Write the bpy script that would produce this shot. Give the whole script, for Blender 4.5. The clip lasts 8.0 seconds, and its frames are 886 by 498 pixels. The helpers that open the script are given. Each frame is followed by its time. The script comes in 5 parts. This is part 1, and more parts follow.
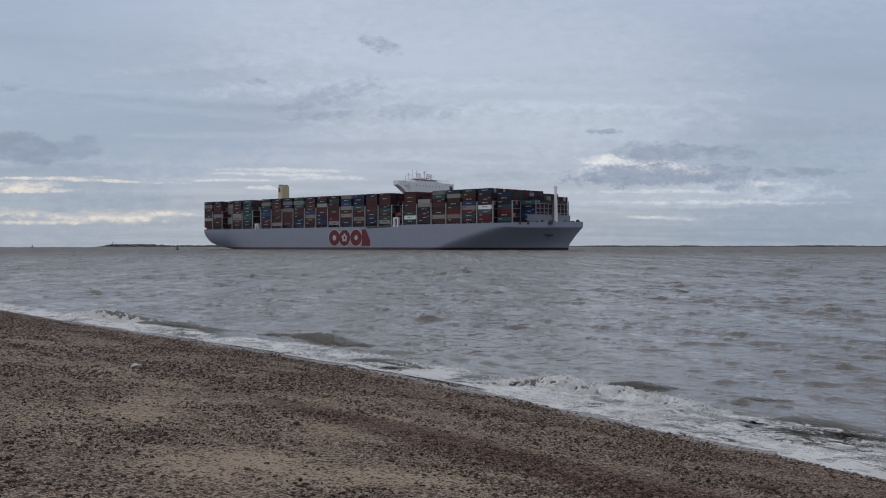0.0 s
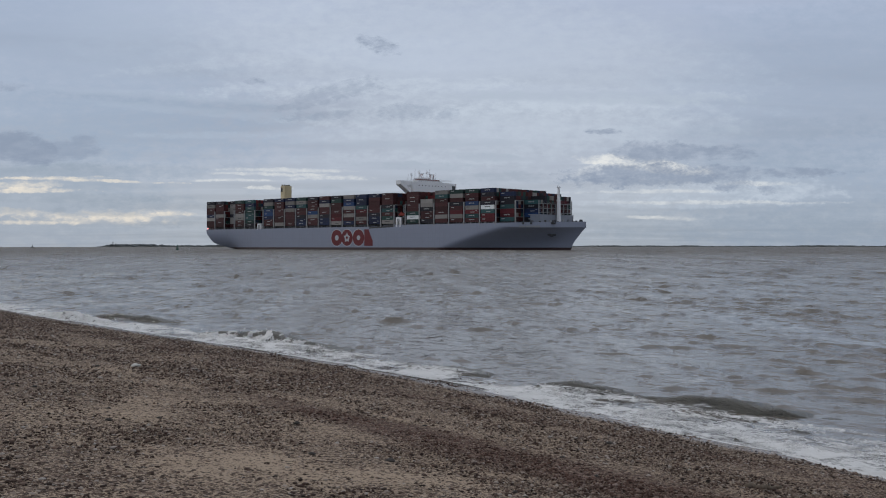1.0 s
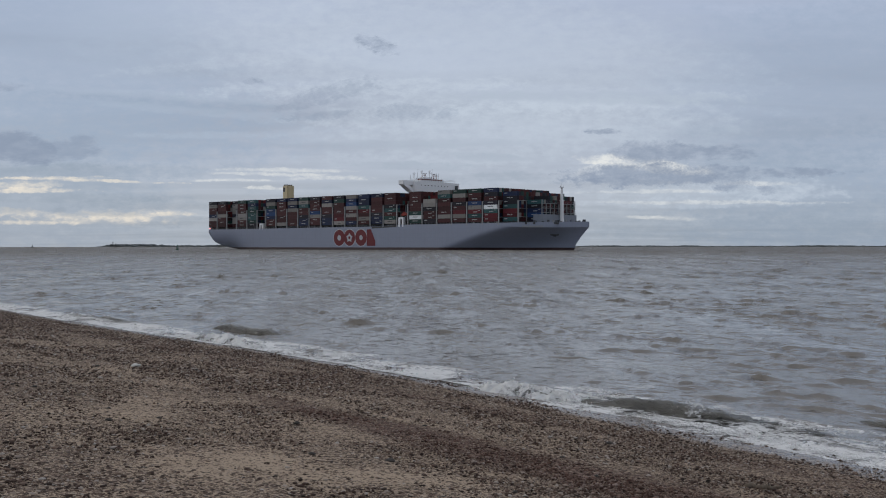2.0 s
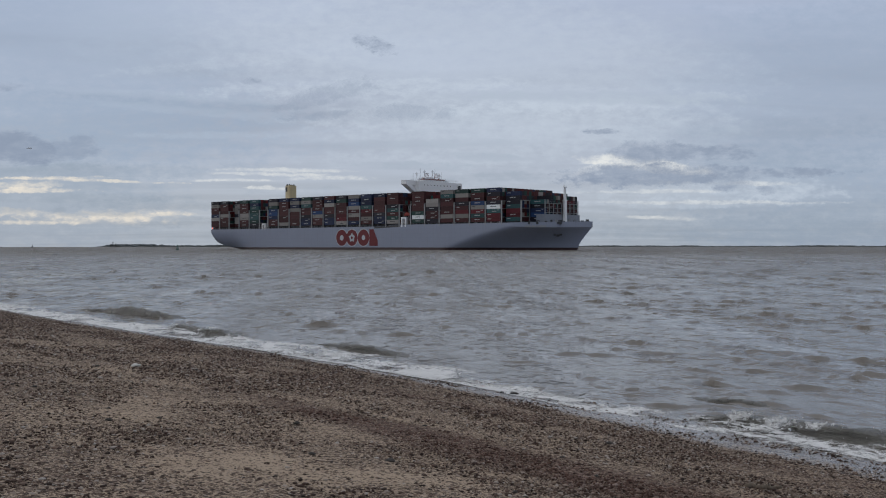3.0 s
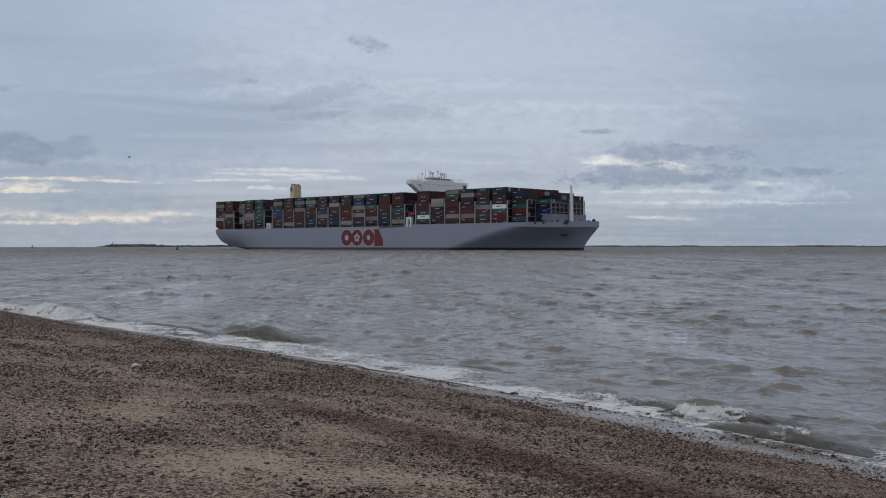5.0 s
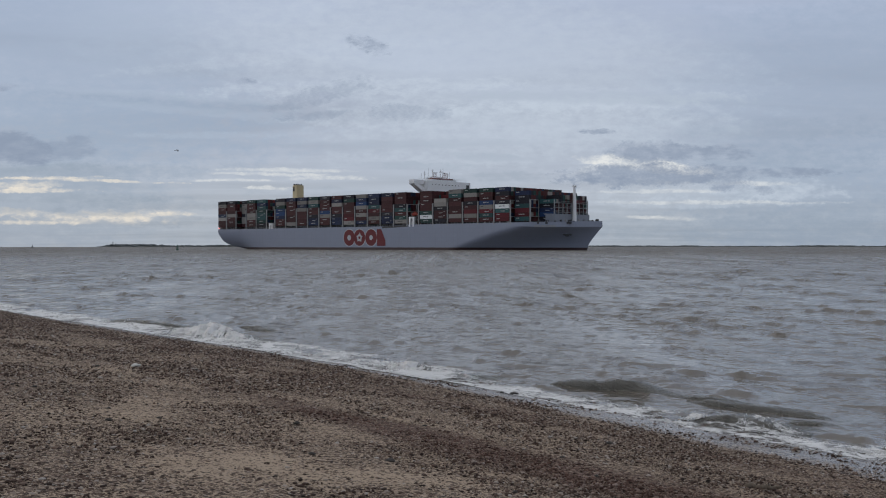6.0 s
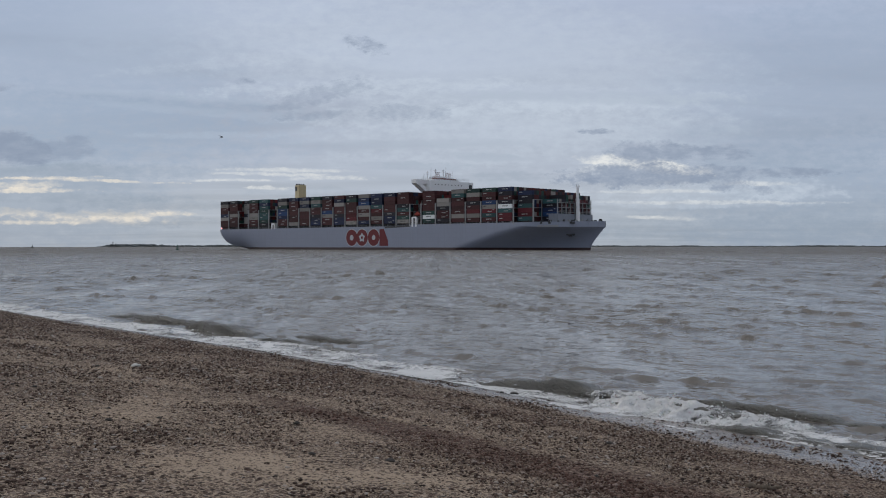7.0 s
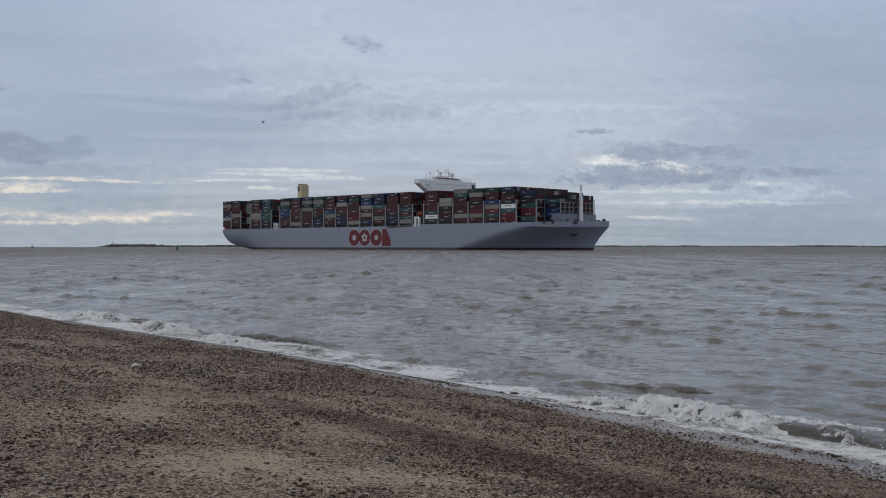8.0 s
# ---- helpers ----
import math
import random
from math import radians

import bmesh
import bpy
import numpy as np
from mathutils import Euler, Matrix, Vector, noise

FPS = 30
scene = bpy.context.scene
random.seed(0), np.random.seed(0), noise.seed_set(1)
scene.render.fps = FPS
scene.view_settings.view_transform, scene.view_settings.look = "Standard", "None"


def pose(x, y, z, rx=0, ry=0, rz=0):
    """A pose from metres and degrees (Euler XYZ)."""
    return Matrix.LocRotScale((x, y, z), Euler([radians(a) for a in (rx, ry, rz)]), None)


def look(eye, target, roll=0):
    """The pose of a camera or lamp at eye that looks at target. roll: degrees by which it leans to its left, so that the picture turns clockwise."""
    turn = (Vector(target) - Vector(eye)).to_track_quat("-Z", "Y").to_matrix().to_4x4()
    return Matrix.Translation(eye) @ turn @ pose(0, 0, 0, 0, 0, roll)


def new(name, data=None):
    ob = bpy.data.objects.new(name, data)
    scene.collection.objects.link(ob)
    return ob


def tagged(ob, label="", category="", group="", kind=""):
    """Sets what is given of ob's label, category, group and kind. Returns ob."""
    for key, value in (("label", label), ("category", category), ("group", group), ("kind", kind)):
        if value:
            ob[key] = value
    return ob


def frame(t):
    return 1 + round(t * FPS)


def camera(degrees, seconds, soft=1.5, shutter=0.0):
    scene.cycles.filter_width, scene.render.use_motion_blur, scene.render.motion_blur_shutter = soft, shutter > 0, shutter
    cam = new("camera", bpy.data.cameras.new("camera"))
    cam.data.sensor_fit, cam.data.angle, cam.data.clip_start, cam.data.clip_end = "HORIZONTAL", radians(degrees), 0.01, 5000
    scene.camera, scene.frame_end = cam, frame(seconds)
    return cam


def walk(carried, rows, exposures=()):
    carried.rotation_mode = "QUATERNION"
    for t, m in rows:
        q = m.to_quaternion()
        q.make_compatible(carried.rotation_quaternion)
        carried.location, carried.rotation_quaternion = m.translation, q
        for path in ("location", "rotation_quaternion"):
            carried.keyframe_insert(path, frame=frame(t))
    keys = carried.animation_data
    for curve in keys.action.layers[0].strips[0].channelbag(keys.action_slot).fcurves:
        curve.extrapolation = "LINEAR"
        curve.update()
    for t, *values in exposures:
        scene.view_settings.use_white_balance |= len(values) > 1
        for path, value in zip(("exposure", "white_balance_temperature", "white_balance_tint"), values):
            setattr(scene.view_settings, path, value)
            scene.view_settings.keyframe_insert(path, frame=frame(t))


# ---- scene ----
cam = camera(46.46, 8.0, soft=1.08)
EYE = (0.0, 0.0, 2.8)
walk(cam, [(0.0, pose(*EYE, 90 - 0.1726, 0, 0)), (8.0, pose(*EYE, 90 - 0.1726, 0, 0))],
     exposures=[(0.0, 0.0), (8.0, 0.0)])

# ---- node helpers ----


def put(nt, sock, v):
    if isinstance(v, bpy.types.NodeSocket):
        nt.links.new(v, sock)
    elif v is not None:
        sock.default_value = v


def mth(nt, op, a, b=None, clamp=False):
    n = nt.nodes.new("ShaderNodeMath")
    n.operation, n.use_clamp = op, clamp
    put(nt, n.inputs[0], a)
    put(nt, n.inputs[1], b)
    return n.outputs[0]


def vmth(nt, op, a, b=None):
    n = nt.nodes.new("ShaderNodeVectorMath")
    n.operation = op
    put(nt, n.inputs[0], a)
    put(nt, n.inputs[1], b)
    return n.outputs[0]


def nse(nt, vec, scale, detail=4.0, rough=0.55, distort=0.0):
    n = nt.nodes.new("ShaderNodeTexNoise")
    put(nt, n.inputs["Vector"], vec)
    put(nt, n.inputs["Scale"], scale)
    put(nt, n.inputs["Detail"], detail)
    put(nt, n.inputs["Roughness"], rough)
    put(nt, n.inputs["Distortion"], distort)
    return n.outputs["Fac"]


def vor(nt, vec, scale, feature="F1", out="Distance"):
    n = nt.nodes.new("ShaderNodeTexVoronoi")
    n.feature = feature
    put(nt, n.inputs["Vector"], vec)
    put(nt, n.inputs["Scale"], scale)
    return n.outputs[out]


def remap(nt, v, a, b, c=0.0, d=1.0, smooth=False):
    n = nt.nodes.new("ShaderNodeMapRange")
    n.interpolation_type = "SMOOTHSTEP" if smooth else "LINEAR"
    for k, x in enumerate((v, a, b, c, d)):
        put(nt, n.inputs[k], x)
    return n.outputs[0]


def ramp(nt, fac, stops):
    n = nt.nodes.new("ShaderNodeValToRGB")
    els = n.color_ramp.elements
    while len(els) < len(stops):
        els.new(0.5)
    for e, (p, c) in zip(els, stops):
        e.position, e.color = p, (*c, 1)
    put(nt, n.inputs[0], fac)
    return n.outputs[0]


def mixc(nt, fac, a, b, mode="MIX"):
    n = nt.nodes.new("ShaderNodeMix")
    n.data_type, n.blend_type = "RGBA", mode
    put(nt, n.inputs[0], fac)
    put(nt, n.inputs[6], a if isinstance(a, bpy.types.NodeSocket) else (*a, 1))
    put(nt, n.inputs[7], b if isinstance(b, bpy.types.NodeSocket) else (*b, 1))
    return n.outputs[2]


def coords(nt, what="Object"):
    return nt.nodes.new("ShaderNodeTexCoord").outputs[what]


def stretch(nt, vec, sx, sy, sz, rz=0.0, loc=(0, 0, 0)):
    n = nt.nodes.new("ShaderNodeMapping")
    put(nt, n.inputs["Vector"], vec)
    n.inputs["Scale"].default_value = (sx, sy, sz)
    n.inputs["Rotation"].default_value = (0, 0, rz)
    n.inputs["Location"].default_value = loc
    return n.outputs[0]


def combine(nt, x, y, z):
    n = nt.nodes.new("ShaderNodeCombineXYZ")
    for k, v in enumerate((x, y, z)):
        put(nt, n.inputs[k], v)
    return n.outputs[0]


def split(nt, vec):
    n = nt.nodes.new("ShaderNodeSeparateXYZ")
    put(nt, n.inputs[0], vec)
    return n.outputs


def attr(nt, name):
    n = nt.nodes.new("ShaderNodeAttribute")
    n.attribute_name = name
    return n.outputs["Fac"]


def bump(nt, height, strength, dist, normal=None):
    n = nt.nodes.new("ShaderNodeBump")
    put(nt, n.inputs["Strength"], strength)
    put(nt, n.inputs["Distance"], dist)
    put(nt, n.inputs["Height"], height)
    put(nt, n.inputs["Normal"], normal)
    return n.outputs[0]


def material(name):
    m = bpy.data.materials.new(name)
    m.use_nodes = True
    return m, m.node_tree, m.node_tree.nodes["Principled BSDF"]


def island(nt):
    return nt.nodes.new("ShaderNodeNewGeometry").outputs["Random Per Island"]


# ---- world, sun ----
F = 1826.5            # unit of the sky's plane coordinates
SUN_EL, SUN_AZ = 22.0, -62.0   # degrees; azimuth from +y towards +x


def plane_coords(nt, vec):
    """Coordinates on a plane before the beach (right, up), their noise, and a mask for what lies ahead."""
    x, y, z = split(nt, vec)
    yy = mth(nt, "MAXIMUM", y, mth(nt, "MULTIPLY", mth(nt, "ABSOLUTE", x), 0.2))
    yy = mth(nt, "MAXIMUM", yy, 1e-4)
    px, pz = mth(nt, "DIVIDE", x, yy), mth(nt, "DIVIDE", z, yy)
    plane = combine(nt, px, pz, 0.0)
    wx = mth(nt, "SUBTRACT", nse(nt, stretch(nt, plane, 30, 60, 1), 1.0, 7, 0.68), 0.5)
    wz = mth(nt, "SUBTRACT", nse(nt, stretch(nt, plane, 22, 48, 1, 0, (9, 4, 0)), 1.0, 6, 0.66), 0.5)
    ragged = nse(nt, stretch(nt, plane, 60, 120, 1, 0, (5, 3, 0)), 1.0, 6, 0.7)
    return px, pz, wx, wz, ragged


def streak(nt, pc, cx, cy, rx, ry, tilt=0.0, soft_edge=0.5, warp=1.0):
    """A ragged cloud round a place given in the units of F, right and up from the horizon straight ahead."""
    px, pz, wx, wz, ragged = pc
    ax = mth(nt, "ADD", mth(nt, "DIVIDE", mth(nt, "SUBTRACT", px, cx / F), rx / F), mth(nt, "MULTIPLY", wx, 3.6 * warp))
    dz = mth(nt, "SUBTRACT", mth(nt, "SUBTRACT", pz, cy / F), mth(nt, "MULTIPLY", mth(nt, "SUBTRACT", px, cx / F), tilt))
    ay = mth(nt, "ADD", mth(nt, "DIVIDE", dz, ry / F), mth(nt, "MULTIPLY", wz, 5.5 * warp))
    r = mth(nt, "ADD", mth(nt, "MULTIPLY", ax, ax), mth(nt, "MULTIPLY", ay, ay))
    r = mth(nt, "ADD", r, mth(nt, "MULTIPLY", mth(nt, "SUBTRACT", 0.5, ragged), 5.0 * min(1.0, 2.0 * warp)))
    body = remap(nt, r, 1.0 + soft_edge, 1.0 - soft_edge, smooth=True)
    return mth(nt, "MULTIPLY", body, remap(nt, ragged, 0.30, 0.62, 1.0 - min(0.8, 1.6 * warp), 1.0))


def sky_world():
    w = bpy.data.worlds.new("overcast_sky")
    scene.world = w
    w.use_nodes = True
    nt = w.node_tree
    bg = nt.nodes["Background"]
    sky = nt.nodes.new("ShaderNodeTexSky")
    sky.sky_type, sky.sun_disc = "NISHITA", False
    sky.sun_elevation, sky.sun_rotation = radians(SUN_EL), radians(SUN_AZ)
    d = coords(nt, "Generated")
    x, y, z = split(nt, d)
    up = mth(nt, "MAXIMUM", z, 0.0)
    den = mth(nt, "ADD", up, 0.05)
    flat = combine(nt, mth(nt, "DIVIDE", x, den), mth(nt, "DIVIDE", y, den), 0.0)
    # cloud sheet: brightness by height over the horizon, broken by drawn-out billows
    big = nse(nt, stretch(nt, flat, 0.30, 0.55, 1, 0.15, (3.1, 0.4, 0)), 1.0, 4, 0.5, 0.7)
    fine = nse(nt, stretch(nt, flat, 0.7, 1.9, 1, 0.2), 1.0, 4, 0.55, 0.5)
    grad = ramp(nt, up, [(0.0, (0.400, 0.455, 0.53)), (0.03, (0.443, 0.495, 0.575)), (0.09, (0.435, 0.487, 0.595)),
                         (0.22, (0.42, 0.483, 0.62)), (0.32, (0.43, 0.48, 0.59)), (0.6, (0.465, 0.49, 0.535)), (1.0, (0.485, 0.50, 0.53))])
    tone = mth(nt, "ADD", mth(nt, "MULTIPLY", remap(nt, big, 0.3, 0.7), 0.20), mth(nt, "MULTIPLY", remap(nt, fine, 0.3, 0.7), 0.10))
    sheet = mixc(nt, 1.0, grad, combine(nt, *(3 * [mth(nt, "ADD", tone, 0.82)])), "MULTIPLY")
    pc = plane_coords(nt, d)
    ahead = remap(nt, y, 0.25, 0.5)
    warm, pale, dark, rim = (0.86, 0.79, 0.69), (0.56, 0.63, 0.73), (0.27, 0.335, 0.425), (0.82, 0.83, 0.82)
    col = sheet
    for tint, k, items in CLOUD_SHEET:
        tone = {"blue": (0.315, 0.40, 0.535), "warm": warm, "pale": pale, "dark": dark, "rim": rim}[tint]
        for it in items:
            col = mixc(nt, mth(nt, "MULTIPLY", mth(nt, "MULTIPLY", streak(nt, pc, *it), k), ahead), col, tone)
    out = mixc(nt, 0.94, mixc(nt, 1.0, sky.outputs[0], (0.1, 0.1, 0.1), "MULTIPLY"), col)
    put(nt, bg.inputs["Color"], out)
    bg.inputs["Strength"].default_value = 1.0


# clouds of the high sheet: tint, strength, then places, half sizes, tilt, softness and raggedness
CLOUD_SHEET = (
    ("blue", 0.50, ((-700, 330, 330, 190, -0.2, 0.98, 0.2), (700, 270, 330, 200, 0.2, 0.98, 0.2), (-560, 215, 300, 60, -0.05, 0.98, 0.3), (-740, 90, 230, 100, 0.0, 0.98, 0.2), (740, 70, 260, 110, 0.0, 0.98, 0.2))),
    ("pale", 0.50, ((60, 330, 430, 120, -0.1, 0.98, 0.2), (120, 205, 330, 60, 0.0, 0.98, 0.25), (-150, 280, 260, 12, 0.03, 0.95, 0.6), (250, 250, 240, 12, 0.05, 0.95, 0.6))),
    ("pale", 0.20, ((-400, 380, 240, 90, 0.0, 0.98, 0.2), (-330, 330, 240, 10, 0.10, 0.98, 0.5), (-480, 266, 200, 7, -0.06, 0.98, 0.5), (-360, 232, 230, 7, -0.08, 0.98, 0.5), (-60, 150, 190, 12, 0.0, 0.98, 0.5), (-420, 196, 120, 6, 0.0, 0.98, 0.5))),
    ("dark", 0.22, ((-560, 132, 260, 12, 0.0, 0.95, 0.5), (620, 205, 190, 18, 0.03, 0.98, 0.5), (-180, 95, 160, 8, 0.0, 0.95, 0.5), (300, 262, 260, 9, -0.02, 0.95, 0.5), (-60, 180, 200, 7, 0.02, 0.95, 0.5), (560, 150, 220, 22, 0.0, 0.98, 0.4), (-430, 250, 230, 12, -0.08, 0.98, 0.5))),
    ("dark", 0.34, ((-720, 26, 360, 26, 0.0, 0.98, 0.2), (640, 40, 380, 48, 0.0, 0.98, 0.2), (-720, 80, 200, 60, 0.0, 0.98, 0.2), (-520, 74, 140, 9, 0.0, 0.98, 0.5), (-640, 84, 170, 7, 0.0, 0.98, 0.6), (560, 30, 330, 22, 0.0, 0.98, 0.3), (-60, 142, 90, 7, -0.02, 0.95, 0.6), (80, 158, 70, 7, -0.03, 1.4, 1.0), (100, 120, 75, 11, 0.0, 0.95, 0.6), (-700, 140, 120, 7, 0.0, 0.95, 0.6))),
    ("warm", 0.72, ((-735, 108, 60, 6, 0.0, 1.4, 1.0), (-740, 99, 110, 4.2, -0.01, 0.8, 0.8), (-625, 116, 120, 2.2, -0.03, 1.2, 0.9), (-700, 120, 80, 2.4, 0.0, 1.4, 1.0))),
    ("warm", 0.60, ((-690, 56, 120, 6, 0.0, 1.6, 1.1), (-725, 41, 75, 3, 0.0, 1.4, 1.0), (-600, 48, 110, 8, 0.0, 1.6, 1.1), (-545, 52, 55, 8, 0.0, 1.6, 1.1), (-460, 57, 26, 3.5, 0.0, 1.4, 1.0), (-495, 55, 40, 3, 0.0, 1.4, 1.0))),
    ("dark", 0.46, ((-755, 60, 34, 4.5, 0.0, 1.4, 1.0), (-680, 64, 15, 4.5, 0.0, 1.4, 1.0), (-648, 56, 30, 4, 0.0, 1.4, 1.0), (-575, 58, 44, 4.5, 0.0, 1.4, 1.0), (-455, 46, 44, 6, 0.0, 1.4, 1.0), (-530, 38, 60, 4, 0.0, 1.4, 1.0))),
    ("rim", 0.62, ((-300, 103, 46, 3.6, 0.0, 0.8, 0.8), (-315, 127, 75, 2.6, -0.02, 1.4, 1.0), (-270, 134, 85, 3.2, -0.02, 1.4, 1.0), (-380, 116, 75, 2.0, 0.0, 1.4, 1.0), (-200, 120, 60, 3, 0.0, 1.4, 1.0))),
    ("pale", 0.50, ((470, 96, 210, 15, 0.0, 0.98, 0.4), (560, 104, 130, 18, 0.0, 0.95, 0.5), (420, 76, 190, 8, 0.0, 0.95, 0.5), (330, 128, 80, 18, 0.0, 0.95, 0.5))),
    ("rim", 0.46, ((395, 96, 110, 3, 0.0, 1.4, 1.0), (470, 77, 150, 2.6, 0.0, 1.4, 1.0), (560, 110, 60, 4, 0.0, 0.95, 0.6), (405, 48, 34, 3.4, 0.0, 1.4, 1.0), (350, 50, 26, 2.6, 0.0, 1.4, 1.0), (262, 132, 26, 7, 0.2, 1.4, 1.0))),
    ("rim", 0.85, ((290, 152, 44, 7, -0.05, 1.2, 0.8), (350, 144, 66, 9, -0.05, 1.2, 0.8), (405, 138, 56, 8, -0.08, 1.2, 0.8), (440, 131, 26, 4.0, 0.0, 1.4, 1.0), (262, 147, 16, 2.5, 0.0, 1.4, 1.0))))

# lower clouds that drift with the wind, the same way
CLOUD_DRIFT = (
    (0.74, ((-128, 358, 34, 13, -0.25, 0.95, 0.5), (-340, 289, 14, 5, 0.0, 1.4, 1.0), (-112, 353, 20, 8, -0.3, 1.4, 1.0))),
    (0.46, ((-205, 268, 75, 15, 0.2, 0.98, 0.5), (-225, 230, 62, 7, 0.05, 0.95, 0.5), (-75, 236, 48, 13, 0.0, 0.95, 0.5), (0, 232, 20, 8, 0.1, 1.4, 1.0), (-250, 250, 60, 8, 0.15, 0.95, 0.5))),
    (0.88, ((-756, 168, 62, 21, 0.0, 0.6, 0.22), (-765, 182, 44, 24, 0.0, 0.6, 0.22), (-728, 166, 46, 20, 0.0, 0.6, 0.22))),
    (0.62, ((-662, 170, 52, 16, 0.0, 0.7, 0.26), (-642, 182, 26, 14, 0.0, 0.7, 0.3), (-690, 162, 36, 12, 0.0, 0.8, 0.3), (-785, 280, 26, 6, 0.0, 1.4, 1.0))),
    (0.92, ((340, 122, 112, 16, 0.0, 0.6, 0.4), (318, 131, 52, 14, 0.0, 0.6, 0.35), (366, 131, 58, 16, 0.0, 0.6, 0.35), (418, 122, 70, 16, 0.0, 0.6, 0.4))),
    (0.80, ((362, 163, 54, 18, 0.0, 0.8, 0.4), (415, 167, 48, 15, 0.0, 0.8, 0.4), (480, 164, 70, 9, 0.0, 1.4, 1.0), (470, 132, 70, 10, 0.0, 0.85, 0.5), (512, 122, 40, 10, 0.0, 0.85, 0.5),
            (512, 106, 34, 12, 0.0, 1.0, 0.6), (570, 99, 14, 6, 0.0, 1.2, 0.7), (275, 202, 30, 4, 0.0, 0.95, 0.5), (610, 130, 90, 7, 0.0, 0.95, 0.5))))

sky_world()
sun = new("sun", bpy.data.lights.new("sun", "SUN"))
sun.data.energy, sun.data.angle, sun.data.color = 0.7, radians(25), (1.0, 0.93, 0.84)
sun.matrix_world = look((200 * math.sin(radians(SUN_AZ)), 200 * math.cos(radians(SUN_AZ)), 200 * math.tan(radians(SUN_EL))), (0, 0, 0))


def cloud_layer():
    """A thin sheet of low cloud, a wide flat vault over the sea; clear but for its drifting clouds."""
    m = bpy.data.materials.new("drifting_cloud")
    m.use_nodes = True
    nt = m.node_tree
    nt.nodes.remove(nt.nodes["Principled BSDF"])
    c = coords(nt)
    pc = plane_coords(nt, c)
    dens = 0.0
    for k, items in CLOUD_DRIFT:
        for it in items:
            dens = mth(nt, "MAXIMUM", dens, mth(nt, "MULTIPLY", streak(nt, pc, *it), k))
    dens = mth(nt, "MULTIPLY", dens, remap(nt, split(nt, c)[1], 100, 300))
    clear = nt.nodes.new("ShaderNodeBsdfTransparent")
    glow = nt.nodes.new("ShaderNodeEmission")
    glow.inputs["Color"].default_value = (0.262, 0.318, 0.42, 1)
    mix = nt.nodes.new("ShaderNodeMixShader")
    put(nt, mix.inputs[0], dens)
    nt.links.new(clear.outputs[0], mix.inputs[1])
    nt.links.new(glow.outputs[0], mix.inputs[2])
    nt.links.new(mix.outputs[0], nt.nodes["Material Output"].inputs["Surface"])
    m.cycles.emission_sampling = "NONE"
    r = np.array([0.0, 150, 300, 500, 800, 1200, 1700, 2300, 3000, 3700, 4300, 4700])
    a = np.radians(np.arange(0, 360, 4))
    rr, aa = np.meshgrid(r, a, indexing="ij")
    v = np.stack([rr * np.sin(aa), rr * np.cos(aa), 100 * (1 - (rr / 4800) ** 2)], -1).reshape(-1, 3)
    ob = new("cloud_backdrop", grid_mesh("cloud_backdrop", v, len(r), len(a), m, wrap=True))
    ob.location = EYE
    return tagged(ob, "low grey clouds drifting under an overcast sky", "cloud", kind="structure")


# ---- materials ----


def paint(name, col, rough=0.5, metal=0.0, dirt=0.35, scale=0.35):
    """Weathered paint: blotches, streaks that run down, a little grain."""
    m, nt, b = material(name)
    c = coords(nt)
    blot = nse(nt, c, scale, 5, 0.6)
    run = nse(nt, stretch(nt, c, 2.2, 2.2, 0.12), scale * 1.5, 4, 0.6)
    f = mth(nt, "MULTIPLY", mth(nt, "MULTIPLY", blot, run), dirt * 2.6)
    dirty = tuple(0.45 * k + 0.02 * w for k, w in zip(col, (1.3, 1.0, 0.8)))
    put(nt, b.inputs["Base Color"], mixc(nt, f, col, dirty))
    put(nt, b.inputs["Roughness"], remap(nt, blot, 0.2, 0.8, rough - 0.08, rough + 0.12))
    b.inputs["Metallic"].default_value = metal
    return m


def hull_paint():
    m, nt, b = material("hull_paint")
    c = coords(nt)
    x, y, z = split(nt, c)
    plate = nt.nodes.new("ShaderNodeTexBrick")
    put(nt, plate.inputs["Vector"], combine(nt, mth(nt, "MULTIPLY", x, 0.1), mth(nt, "MULTIPLY", z, 0.1), 0.0))
    plate.inputs["Scale"].default_value = 1.0
    plate.inputs["Mortar Size"].default_value = 0.012
    plate.inputs["Brick Width"].default_value, plate.inputs["Row Height"].default_value = 1.2, 0.3
    plate.inputs["Color1"].default_value = (0.265, 0.295, 0.378, 1)
    plate.inputs["Color2"].default_value = (0.273, 0.303, 0.387, 1)
    plate.inputs["Mortar"].default_value = (0.255, 0.284, 0.364, 1)
    run = nse(nt, stretch(nt, c, 1.3, 1.3, 0.07), 0.6, 5, 0.65)
    blot = nse(nt, c, 0.07, 5, 0.6)
    col = mixc(nt, remap(nt, run, 0.5, 0.8, 0, 0.35), plate.outputs["Color"], (0.20, 0.20, 0.21))
    col = mixc(nt, remap(nt, blot, 0.4, 0.75, 0, 0.3), col, (0.238, 0.262, 0.33))
    # antifouling below, a dark wet line at the water
    edge = mth(nt, "ADD", z, mth(nt, "MULTIPLY", nse(nt, c, 0.25, 3), 0.25))
    col = mixc(nt, remap(nt, edge, 1.85, 1.65), col, (0.045, 0.022, 0.022))
    put(nt, b.inputs["Base Color"], col)
    put(nt, b.inputs["Roughness"], remap(nt, blot, 0.2, 0.8, 0.38, 0.55))
    return m


